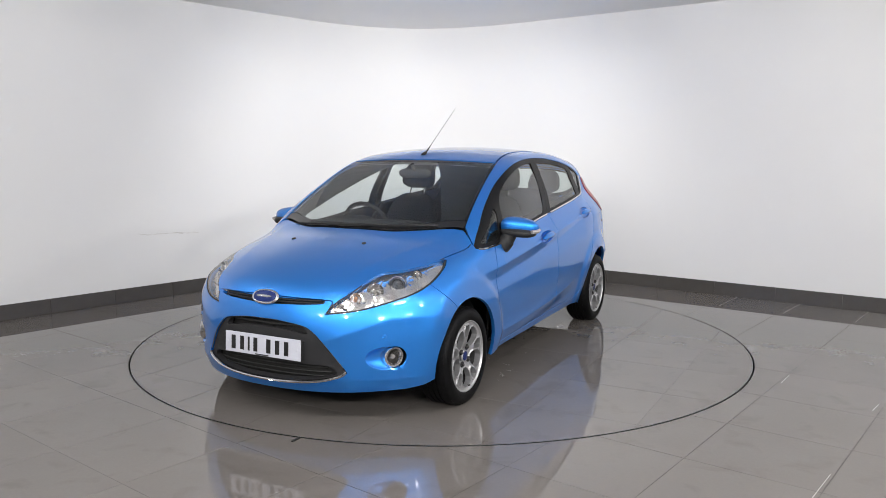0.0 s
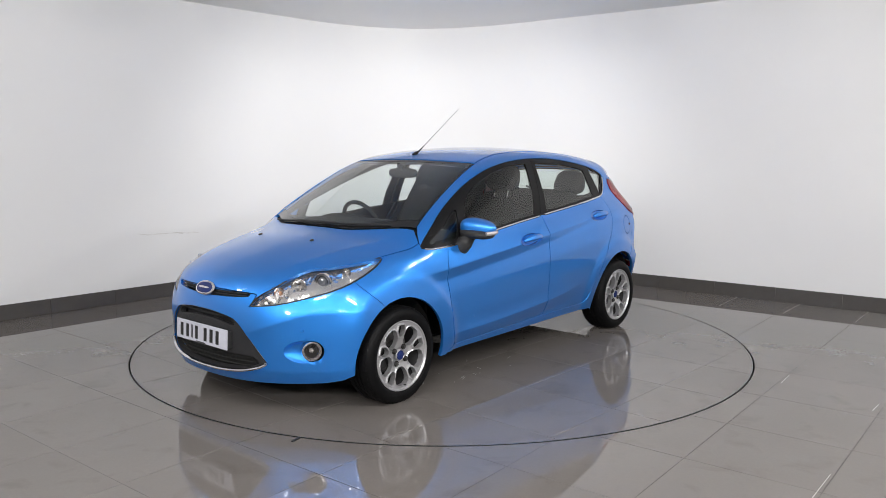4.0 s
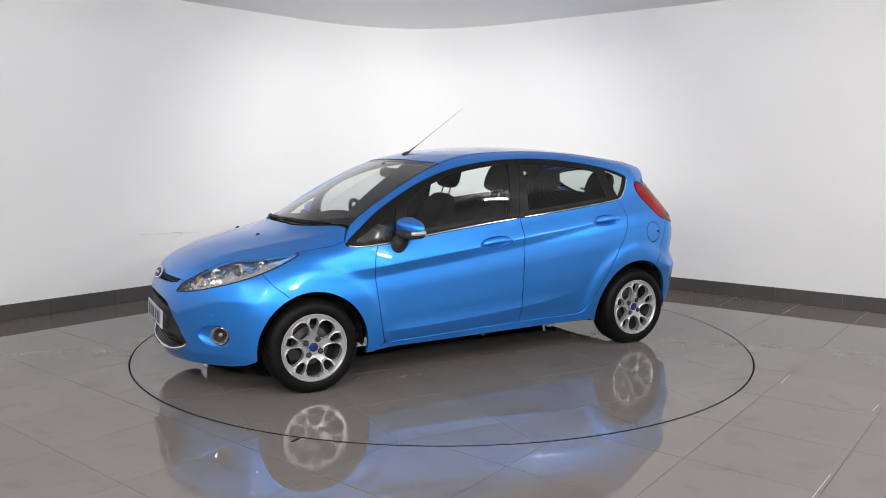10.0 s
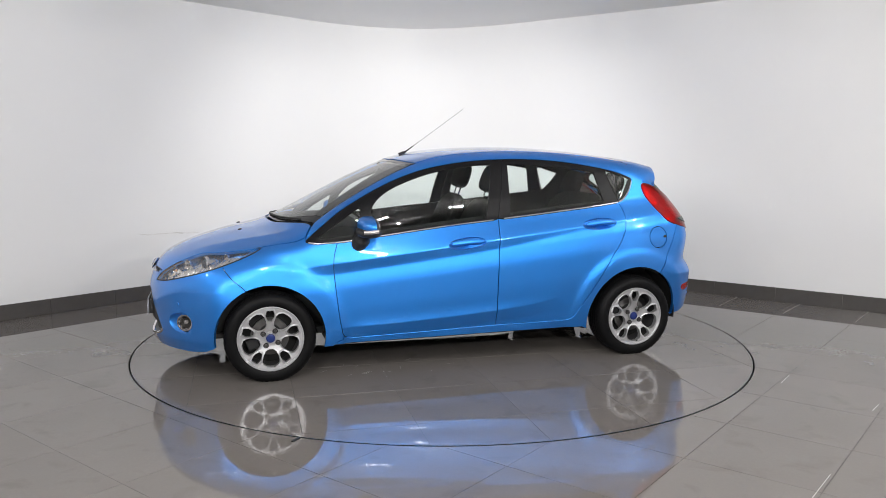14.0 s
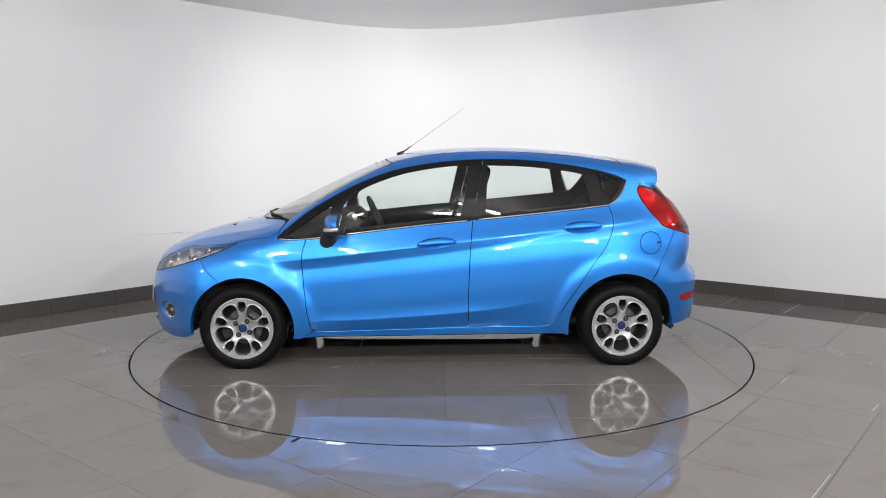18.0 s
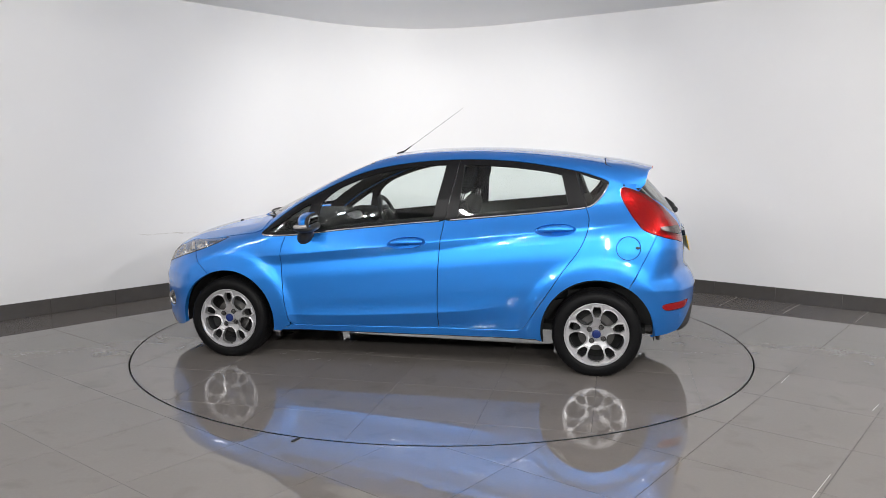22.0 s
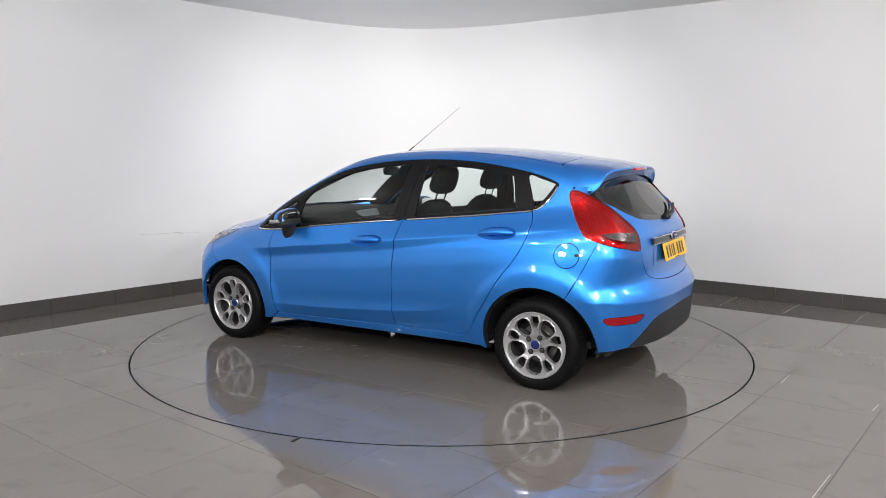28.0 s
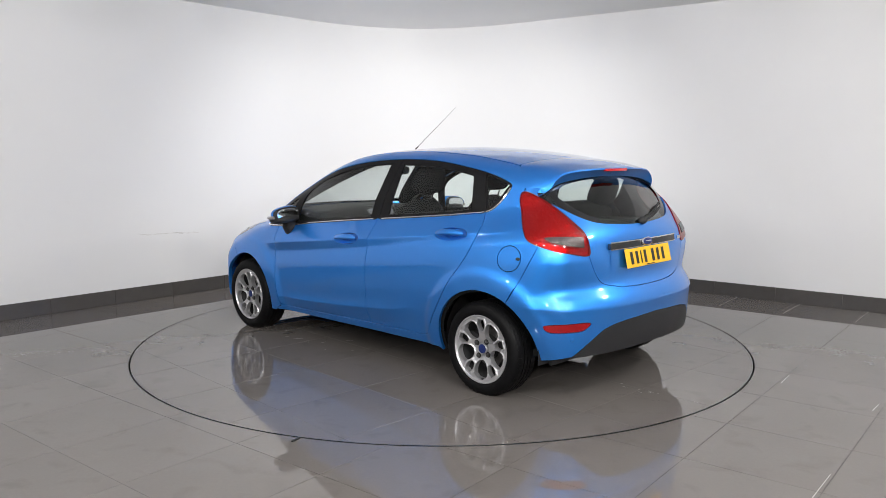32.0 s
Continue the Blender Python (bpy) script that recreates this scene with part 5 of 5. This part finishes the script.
def number_plate(m, mat, label):
    p = part("number_plate", moved(box(-0.252, 0.252, -0.003, 0.003, -0.0555, 0.0555, 0.0015, 1), m), mat, car, label)
    xs = [-0.1935, -0.135, -0.089, -0.0435, 0.044, 0.1025, 0.1615]
    ws = [0.046, 0.044, 0.03, 0.044, 0.046, 0.046, 0.046]
    for x, w in zip(xs, ws):
        part("plate_bar", moved(box(x - w / 2 + 0.009, x + w / 2 - 0.009, -0.0052, -0.0041, -0.037, 0.037), m), INK, p, smooth=False)
    part("maker_line", moved(box(-0.045, 0.045, -0.0052, -0.0041, -0.0525, -0.047), m), INK, p, smooth=False)
    for x in (-0.235, 0.235):
        part("plate_screw", moved(revolve([(0, -0.007), (0.004, -0.0068), (0.0055, -0.004)], 12), m @ Matrix.Translation((x, 0, 0))), PLATE_WHITE if mat is PLATE_WHITE else PLATE_YELLOW, p)


number_plate(Matrix.Translation((-1.996, 0, 0.404)) @ Matrix.Rotation(radians(-90), 4, "Z") @ Matrix.Rotation(radians(-3), 4, "X"), PLATE_WHITE, "white front number plate with black marks")
part("plate_bracket", moved(box(-0.25, 0.25, 0, 0.03, -0.05, 0.045, 0.005), Matrix.Translation((-1.99, 0, 0.404)) @ Matrix.Rotation(radians(-90), 4, "Z")), PLASTIC, car)


def oval_badge(m, a, b, label):
    base = part("badge", moved(blob(a, 0.011, b, 2.2, 32, 12), m), CHROME, car, label)
    part("badge_field", moved(blob(a * 0.94, 0.0132, b * 0.9, 2.2, 32, 12), m), BADGE_BLUE, base, "dark blue oval field")
    part("badge_mark", moved(blob(a * 0.55, 0.0035, b * 0.16, 3, 20, 8), m @ Matrix.Translation((0, -0.011, 0))), CHROME, base)


oval_badge(seat_on("front", (0, 0.656), 0.008), 0.088, 0.042, "oval badge with a chrome rim on the nose")

# headlamps
LAMP_LINE = np.vstack([LAMP_UPPER + (0, 0.008), LAMP_LOWER[1:-1]])


def bulb_bowl(r, d):
    return revolve([(r, 0.0), (r * 0.97, 0.004), (r * 0.9, d * 0.35), (r * 0.7, d * 0.75), (r * 0.35, d), (0.0, d * 1.05)], 28)


for s in (-1, 1):
    lamp = sheet("headlamp", LAMP_LINE, "front", LENS, car, label="swept-back clear headlamp", side=s, depth=0.0015, flange=0.002, inset=0.002)
    sheet("lamp_housing", LAMP_LINE, "front", HOUSING, lamp, label="silver reflector housing", side=s, depth=0.045, flange=0, inset=-0.022, step=0.012,
          shape=lambda P, N, q: (P + N * (0.007 * np.sin(q[:, :1] * 0.55) * np.sin(q[:, 1:] * 60 + q[:, :1] * 0.1) + 0.0022 * np.random.default_rng(6).uniform(-1, 1, (len(q), 1)) * np.clip((62 + q[:, :1]) / 8, 0.1, 1) + 0.018 * np.clip((-54 - q[:, :1]) / 9, 0, 1)), N), auto="flat")
    # black strip stands in for the shaded gap between headlamp and body
    sheet("lamp_gap_shade", LAMP_LINE, "front", BLACK, lamp, [shrunk(even(LAMP_LINE * (DEG, 1), 0.01), 0.006) / (DEG, 1)], "black strip for the shade in the gap round the lamp", s, depth=0.0005, flange=0.012, inset=0.0004, step=0.012)
    for (ang, z), r, d, mat in (((-44.2, 0.716), 0.042, 0.03, CHROME), ((-36.3, 0.693), 0.045, 0.035, CHROME), ((-30.0, 0.664), 0.03, 0.03, CHROME), ((-53, 0.755), 0.026, 0.03, CHROME)):
        P = on_end([(ang, z)], -1, 0.036 if r == 0.042 else 0.03)[0]
        m = Matrix.Translation(Vector(P)) @ Matrix.Rotation(radians(-62), 4, "Z")
        bm = moved(bulb_bowl(r, d), m)
        part("reflector_bowl", flipped(bm) if s > 0 else bm, mat, lamp)
        if r == 0.042:
            bm = moved(blob(0.03, 0.022, 0.03, 2, 20, 12), m @ Matrix.Translation((0, 0.004, 0)))
            part("projector_lens", flipped(bm) if s > 0 else bm, GLASS_BALL, lamp)
            bm = moved(revolve([(0.031, 0.0), (0.036, -0.008), (0.041, 0.0), (0.036, 0.01)], 28), m)
            part("projector_ring", flipped(bm) if s > 0 else bm, SATIN, lamp)
            bm = moved(revolve([(0.042, 0.004), (0.045, -0.004), (0.049, 0.0), (0.05, 0.015)], 32), m)
            part("lamp_bezel", flipped(bm) if s > 0 else bm, CHROME, lamp)
        elif r == 0.03:
            bm = moved(blob(0.008, 0.016, 0.008, 2), m @ Matrix.Translation((0, 0.014, 0)))
            part("indicator_bulb", flipped(bm) if s > 0 else bm, ORANGE, lamp)
        else:
            bm = moved(blob(0.008, 0.02, 0.008, 2), m @ Matrix.Translation((0, 0.012, 0)))
            part("bulb", flipped(bm) if s > 0 else bm, WHITE_LENS, lamp)
    # fog lamp
    m = seat_on("front", (-41.3, 0.366), -0.01) @ Matrix.Rotation(radians(20), 4, "Z")
    bm = moved(revolve([(0.038, 0.002), (0.044, -0.008), (0.052, -0.009), (0.0555, -0.002), (0.056, 0.05)], 36), m)
    fog = part("fog_lamp", flipped(bm) if s > 0 else bm, CHROME, car, "round fog lamp in a chrome ring")
    bm = moved(bulb_bowl(0.043, 0.04), m)
    part("fog_reflector", flipped(bm) if s > 0 else bm, STEEL, fog)
    bm = moved(revolve([(0, -0.012), (0.02, -0.011), (0.036, -0.005), (0.039, 0.001)], 28), m)
    part("fog_lens", flipped(bm) if s > 0 else bm, LENS, fog)
    bm = moved(blob(0.012, 0.016, 0.012, 2), m @ Matrix.Translation((0, 0.012, 0)))
    part("bulb", flipped(bm) if s > 0 else bm, WHITE_LENS, fog)
    for ang, z in ((-38.5, 0.478),):
        bm = moved(revolve([(0.0, -0.003), (0.009, -0.0025), (0.011, 0.0), (0.0115, 0.004)], 20), seat_on("front", (ang, z), 0.0))
        part("parking_sensor", flipped(bm) if s > 0 else bm, PAINT, car)
    bm = moved(revolve([(0.0, -0.003), (0.009, -0.0025), (0.011, 0.0), (0.0115, 0.004)], 20), seat_on("rear", (-40.8, 0.385), 0.0))
    part("parking_sensor", flipped(bm) if s > 0 else bm, PAINT, car)

# belt strips, handles, mirrors
def even_line(pts, step):
    """An open line with points about step apart."""
    p = np.asarray(pts, float)
    d = np.concatenate([[0], np.cumsum(np.linalg.norm(np.diff(p, axis=0), axis=1))])
    q = np.linspace(0, d[-1], max(2, int(d[-1] / step)))
    return np.stack([np.interp(q, d, p[:, i]) for i in range(p.shape[1])], 1)


sill_line = even_line(np.vstack([GAP_F[-5:-1], DOOR_LOW, GAP_R[::-1][1:22]]) + (0.0, -0.0035), 0.02)
strip = STRIP[(STRIP[:, 0] > -1.0)]
for s in (-1, 1):
    bm = tube([Vector(p) for p in on_side(sill_line, -1, 0.0015)], 0.0035, 8)
    part("sill_edge", flipped(bm) if s > 0 else bm, PAINT, car)
    for lo, hi in ((-1.0, 0.252), (0.258, 1.158), (1.162, 1.3)):
        pts = strip[(strip[:, 0] > lo) & (strip[:, 0] < hi)]
        bm = tube([Vector(p) for p in on_side(even_line(pts, 0.02), -1, -0.0005)], 0.0062, 8)
        part("belt_strip", flipped(bm) if s > 0 else bm, CHROME, car, "bright strip under the side windows")
    for hx, hz, tilt in ((0.017, 0.823, 4.5), (0.974, 0.924, 3)):
        m = seat_on("side", (hx, hz), 0.012) @ Matrix.Rotation(radians(-tilt), 4, "Y")
        bm = blob(0.112, 0.014, 0.02, 2.6, 28, 14)
        for v in bm.verts:
            v.co.y -= 0.012 * (1 - (v.co.x / 0.112) ** 2)
            v.co.z += 0.004 * (1 - (v.co.x / 0.112) ** 2)
        bm = moved(bm, m)
        h = part("door_handle", flipped(bm) if s > 0 else bm, PAINT, car, "body-coloured pull handle")
        cup = [(hx + 0.126 * math.cos(a) * 1.0, hz + 0.036 * math.sin(a) + 0.126 * math.cos(a) * math.tan(radians(tilt))) for a in np.linspace(0, 2 * math.pi, 32, endpoint=False)]
        sheet("handle_cup", cup, "side", PAINT, h, side=s, inset=-0.002, flange=0, step=0.014, auto=True,
              shape=lambda P, N, q, hx=hx, hz=hz: (P - N * (0.03 * np.clip(1 - ((q[:, :1] - hx) / 0.126) ** 2 - ((q[:, 1:] - hz) / 0.045) ** 2, 0, 1) ** 0.5), N))
    # door mirror
    bm = blob(0.074, 0.118, 0.056, 2.6, 28, 18)
    for v in bm.verts:
        k = (v.co.y + 0.118) / 0.236
        v.co.z *= 0.82 + 0.3 * k
        v.co.x = v.co.x * (0.8 + 0.3 * k) + 0.03 * (1 - k)
        v.co.x = min(v.co.x, 0.03)
    m = Matrix.Translation((-0.64, -0.897, 0.957)) @ Matrix.Rotation(radians(4), 4, "X")
    bm = moved(bm, m)
    mir = part("door_mirror", flipped(bm) if s > 0 else bm, PAINT, car, "body-coloured door mirror with an indicator")
    bm = blob(0.02, 0.112, 0.055, 2.8, 28, 14)
    for v in bm.verts:
        v.co.z *= 0.86 + 0.22 * (v.co.y + 0.112) / 0.224
    part("mirror_bezel", flipped(bm) if moved(bm, m @ Matrix.Translation((0.03, 0.002, -0.003))) and s > 0 else bm, PLASTIC, mir, "black plastic rim round the mirror glass")
    bm = moved(blob(0.005, 0.092, 0.042, 3, 24, 12), m @ Matrix.Translation((0.048, 0.004, -0.002)))
    part("mirror_glass", flipped(bm) if s > 0 else bm, CHROME, mir, "silvered mirror glass")
    bm = blob(0.078, 0.112, 0.03, 2.6, 24, 12)
    bm = moved(bm, m @ Matrix.Translation((0.0, 0.004, -0.036)))
    part("mirror_underside", flipped(bm) if s > 0 else bm, PLASTIC, mir, "black plastic underside")
    pts = spline([(-0.045, -0.1, -0.021), (0.0, -0.119, -0.018), (0.04, -0.113, -0.014)])
    bm = moved(tube([Vector(p) for p in pts], 0.012, 8, 1.0), m)
    part("mirror_indicator", flipped(bm) if s > 0 else bm, WHITE_LENS, mir, "clear ribbed indicator lens")
    bm = tube([Vector(p) for p in spline([(-0.652, -0.85, 0.93), (-0.672, -0.825, 0.87), (-0.69, -0.79, 0.82), (-0.69, -0.765, 0.80)])], [0.05] * 8 + [0.056] * 9 + [0.05] * 8, 14, 0.9)
    part("mirror_foot", flipped(bm) if s > 0 else bm, PLASTIC, mir, "black plastic mirror foot")
    # fuel flap notch
    if s < 0:
        flap = sheet("fuel_flap", FLAP, "side", PAINT, car, label="round fuel flap", inset=0.003)
        part("flap_notch", moved(blob(0.014, 0.005, 0.009, 2), seat_on("side", (1.483, 0.823), 0.001)), BLACK, flap)

# washer jets, wipers, aerial
for y in (-0.25, 0.25):
    part("washer_jet", moved(blob(0.013, 0.012, 0.006, 2.5), Matrix.Translation((-1.398, y, float(on_top([(-1.398, y)])[0, 2]) + 0.002)) @ Matrix.Rotation(radians(-14), 4, "Y")), BLACK, car)


def wiper(path, blade, name):
    pts = [Vector(p) + Vector((0, 0, 0.008)) for p in on_top(spline(path))]
    w = part(name, tube(pts, [0.009] + [0.008] * (len(pts) - 2) + [0.006], 8, 0.6), BLACK, car, "black wiper arm at the screen's foot")
    pts = [Vector(p) + Vector((0, 0, 0.005)) for p in on_top(spline(blade))]
    part("blade", tube(pts, 0.006, 8, 1.0), BLACK, w)
    return w


wiper([(-1.1, 0.46), (-1.16, 0.28), (-1.17, 0.08)], [(-1.13, 0.4), (-1.18, 0.1), (-1.16, -0.14)], "wiper")
wiper([(-1.17, -0.1), (-1.135, -0.28), (-1.075, -0.43)], [(-1.175, -0.08), (-1.125, -0.31), (-1.02, -0.53)], "wiper")
foot = Vector(on_top([(-0.225, 0)])[0])
tip = Vector((0.245, 0, 1.726))
aer = part("aerial", tube([foot - Vector((0.02, 0, 0.008)), foot + Vector((0.0, 0, 0.006)), foot.lerp(tip, 0.06), foot.lerp(tip, 0.18)], [0.018, 0.013, 0.0055, 0.0035], 10), BLACK, car, "thin roof aerial with a black foot")
part("aerial_rod", tube([foot.lerp(tip, 0.17), foot.lerp(tip, 0.6), tip], [0.0019, 0.0015, 0.0013], 6), AERIAL_STEEL, aer)

# spoiler at the roof's end
def spoiler_bm():
    """A wing that carries the roof on and turns down beside the rear window."""
    front = spline([(1.283, 0), (1.283, 0.2), (1.28, 0.42), (1.281, 0.526), (1.313, 0.556), (1.348, 0.597), (1.378, 0.626)], n=5)
    G = on_top(front)
    T = spline([(1.597, 0, 1.318), (1.59, 0.2, 1.315), (1.565, 0.38, 1.306), (1.545, 0.48, 1.288), (1.532, 0.538, 1.252), (1.518, 0.566, 1.21), (1.482, 0.592, 1.178)], n=5)
    low = spline([(0, 1.268), (21, 1.262), (37, 1.245), (44, 1.225), (47.5, 1.2), (50, 1.18), (52.5, 1.16)], n=5)
    U = on_end(low, 1, -0.002)
    bm = bmesh.new()
    rows = []
    for sgn, order in ((-1, range(len(G) - 1, 0, -1)), (1, range(len(G)))):
        for i in order:
            g, t, u = (Vector((p[0], sgn * p[1] if sgn * p[1] * sgn == p[1] else p[1], p[2])) for p in (G[i], T[i], U[i]))
            g.y, t.y, u.y = sgn * abs(G[i][1]), sgn * abs(T[i][1]), sgn * abs(U[i][1])
            n = Vector(skin_normal(np.array([G[i]]))[0])
            n.y = sgn * abs(n.y)
            row = []
            for k in np.linspace(0, 1, 10):
                p = g.lerp(t, k)
                p += n * (0.009 * math.sin(math.pi * k) * (1 - 0.3 * k)) + n * 0.0012
                row.append(p)
            row += [t + Vector((0.005, 0, -0.007)), t.lerp(u, 0.12) + Vector((0.004, 0, -0.004)), t.lerp(u, 0.5), u]
            rows.append([bm.verts.new(p) for p in row])
    for a, b in zip(rows, rows[1:]):
        for i in range(len(a) - 1):
            bm.faces.new((a[i], b[i], b[i + 1], a[i + 1]))
    bmesh.ops.recalc_face_normals(bm, faces=bm.faces[:])
    return bm


sp = part("roof_spoiler", spoiler_bm(), PAINT, car, "body-coloured roof spoiler")
part("brake_light", box(1.585, 1.604, -0.12, 0.12, 1.298, 1.315, 0.004), RED, sp, "red high brake light")

# tailgate fittings
bar = [(t, 0.882 + 0.0 * t) for t in np.linspace(-24.5, 24.5, 25)]
gar = sheet("tailgate_strip", ribbon(np.array(bar) * (DEG, 1), 0.034) / (DEG, 1), "rear", GLOSS_BLACK, car, label="dark handle strip above the rear plate", depth=-0.018, flange=0.02, inset=0, step=0.014)
for dz, r in ((0.019, 0.0045), (-0.019, 0.0022)):
    part("chrome_edge", tube([Vector(p) for p in on_end([(t, 0.882 + dz) for t, z in bar], 1, -0.019)], r, 8), CHROME, gar, "thin chrome edge")
sheet("plate_recess", [(-24, 0.735), (24, 0.735), (24, 0.862), (-24, 0.862)], "rear", PAINT, car, depth=-0.002, flange=0.0, inset=0)
oval_badge(seat_on("rear", (0, 0.884), 0.022), 0.06, 0.025, "oval badge with a chrome rim on the tailgate")
number_plate(Matrix.Translation((1.839, 0, 0.803)) @ Matrix.Rotation(radians(90), 4, "Z") @ Matrix.Rotation(radians(-14), 4, "X"), PLATE_YELLOW, "yellow rear number plate with black marks")
for k in range(5):
    m = seat_on("rear", (30.5 + k * 1.1, 0.87), 0.002)
    part("model_mark", moved(box(-0.006, 0.006, -0.003, 0.002, -0.01, 0.012, 0.001, 1), m), CHROME, car, "small chrome mark on the tailgate", smooth=False)
pivot = Vector(on_end([(2.5, 1.005)], 1)[0]) + Vector((0.014, 0, 0))
rw = part("rear_wiper", moved(blob(0.022, 0.032, 0.022, 2.4), Matrix.Translation(pivot)), BLACK, car, "black rear wiper")
part("arm", tube([pivot] + [Vector(p) + Vector((0.03, 0, 0.01)) for p in on_end([(12, 1.025), (24, 1.06)], 1)], [0.014, 0.011, 0.007], 8), BLACK, rw)
part("blade", tube([Vector(p) + Vector((0.012, 0, 0.002)) for p in on_end([(5, 1.018), (15, 1.04), (29, 1.085)], 1)], 0.006, 8, 1.6), BLACK, rw)
for s in (-1, 1):
    LENS_W = spline([(-50.0, 0.951), (-43.7, 0.956), (-37.0, 0.95), (-36.2, 0.944), (-36.2, 0.895), (-37.2, 0.89), (-44.0, 0.91), (-48.6, 0.928)], True, 4)
    sheet("reversing_lens", LENS_W, "rear", REVERSING, car, label="clear reversing lamp lens", side=s, depth=-0.0085, flange=0.004)

# cabin
def seat(x, y, name, rear=False):
    w = 0.5 if not rear else 1.22
    base = blob(0.26, w / 2, 0.09, 5, 28, 14)
    for v in base.verts:
        v.co.z += 0.02 * (v.co.x < 0)
    st = part(name, moved(base, Matrix.Translation((x, y, 0.5))), FABRIC, car, "dark fabric seat")
    back = blob(0.075, w / 2 * 0.97, 0.33 if not rear else 0.29, 3.6, 28, 18)
    for v in back.verts:
        k = (v.co.z + 0.33) / 0.66
        v.co.y *= 1.0 - (0.22 if not rear else 0.05) * k ** 2
        v.co.x -= 0.03 * (abs(v.co.y) / (w / 2)) ** 2
    lean = radians(20)
    m = Matrix.Translation((x + 0.24, y, 0.56)) @ Matrix.Rotation(lean, 4, "Y") @ Matrix.Translation((0, 0, 0.27))
    part("backrest", moved(back, m @ Matrix.Translation((0, 0, -0.05 if not rear else 0))), FABRIC, st)
    for dy in ((0,) if not rear else (-0.34, 0.34)):
        hr = blob(0.05, 0.135, 0.1, 3.4, 24, 14)
        for v in hr.verts:
            v.co.y *= 1.0 - 0.12 * (v.co.z / 0.1)
        part("headrest", moved(hr, m @ Matrix.Translation((-0.01, dy, 0.43 if not rear else 0.36))), FABRIC, st)
        for ddy in (-0.06, 0.06):
            part("headrest_post", moved(tube([(0, 0, 0), (0, 0, 0.1)], 0.006, 8), m @ Matrix.Translation((0, dy + ddy, 0.27 if not rear else 0.22))), CHROME, st)
    return st


seat(-0.13, -0.36, "front_seat")
seat(-0.13, 0.36, "front_seat")
seat(0.85, 0.0, "rear_seat", True)
xs, ys = np.linspace(-1.15, -0.52, 13), np.linspace(-0.68, 0.68, 19)
top = on_top([(x, y) for x in xs for y in ys])[:, 2].reshape(13, 19) - 0.022
dash = bmesh.new()
rows = [[dash.verts.new((x, y, min(top[i, j], 0.968 - 0.03 * (y / 0.68) ** 2 - 0.09 * max(0, (x + 0.72) / 0.2) ** 2))) for j, y in enumerate(ys)] for i, x in enumerate(xs)]
for a, b in zip(rows, rows[1:]):
    for j in range(18):
        dash.faces.new((a[j], b[j], b[j + 1], a[j + 1]))
ext = bmesh.ops.extrude_edge_only(dash, edges=[e for e in dash.edges if len(e.link_faces) == 1])["geom"]
for v in ext:
    if isinstance(v, bmesh.types.BMVert):
        v.co.z = 0.6
bmesh.ops.recalc_face_normals(dash, faces=dash.faces[:])
part("dashboard", dash, TRIM, car, "charcoal moulded dashboard")
part("instrument_hood", moved(blob(0.13, 0.19, 0.07, 2.6), Matrix.Translation((-0.62, 0.36, 0.905))), TRIM, car)
part("centre_console", box(-0.62, -0.1, -0.11, 0.11, 0.3, 0.66, 0.04, 3), TRIM, car)
part("centre_stack", moved(box(-0.04, 0.04, -0.13, 0.13, -0.14, 0.16, 0.03, 3), Matrix.Translation((-0.55, 0.0, 0.8)) @ Matrix.Rotation(radians(-25), 4, "Y")), SATIN_GREY, car)
ring = [(0.182 * math.cos(a), 0.182 * math.sin(a), 0) for a in np.linspace(0, 2 * math.pi, 41)]
wm = Matrix.Translation((-0.41, 0.365, 0.88)) @ Matrix.Rotation(radians(66), 4, "Y")
sw = part("steering_wheel", moved(tube(ring, 0.0155, 10, ends=False), wm), PLASTIC, car, "black three-spoke steering wheel")
part("wheel_hub", moved(joined(blob(0.075, 0.085, 0.03, 2.6), box(-0.02, 0.02, -0.175, 0.175, -0.01, 0.008, 0.004), box(-0.0, 0.175, -0.02, 0.02, -0.01, 0.008, 0.004)), wm), PLASTIC, sw)
part("steering_column", tube([(-0.41, 0.365, 0.88), (-0.75, 0.365, 0.73)], 0.04, 12), PLASTIC, car)
part("rear_view_mirror", moved(blob(0.018, 0.12, 0.034, 3.5), Matrix.Translation((-0.36, 0.0, 1.262)) @ Matrix.Rotation(radians(8), 4, "Z")), PLASTIC, car, "interior rear-view mirror")
part("mirror_stem", tube([(-0.36, 0, 1.27), (-0.4, 0, 1.315), (-0.405, 0, 1.33)], 0.012, 8), PLASTIC, car)
part("parcel_shelf", box(1.22, 1.6, -0.52, 0.52, 0.955, 0.975, 0.006), TRIM, car)


# ---- moving ----
START, RATE = 62.337, -3.33676
OFFSET = Vector((-0.0854, -0.0239, 0.0))


def motions():
    """The turntable and the car on it turn steadily."""
    disc_rows, car_rows = [], []
    for k in range(33):
        m = pose(0, 0, 0, 0, 0, START + RATE * k)
        disc_rows.append((float(k), m))
        car_rows.append((float(k), m @ Matrix.Translation(OFFSET)))
    walk(disc, disc_rows)
    walk(car, car_rows)


motions()
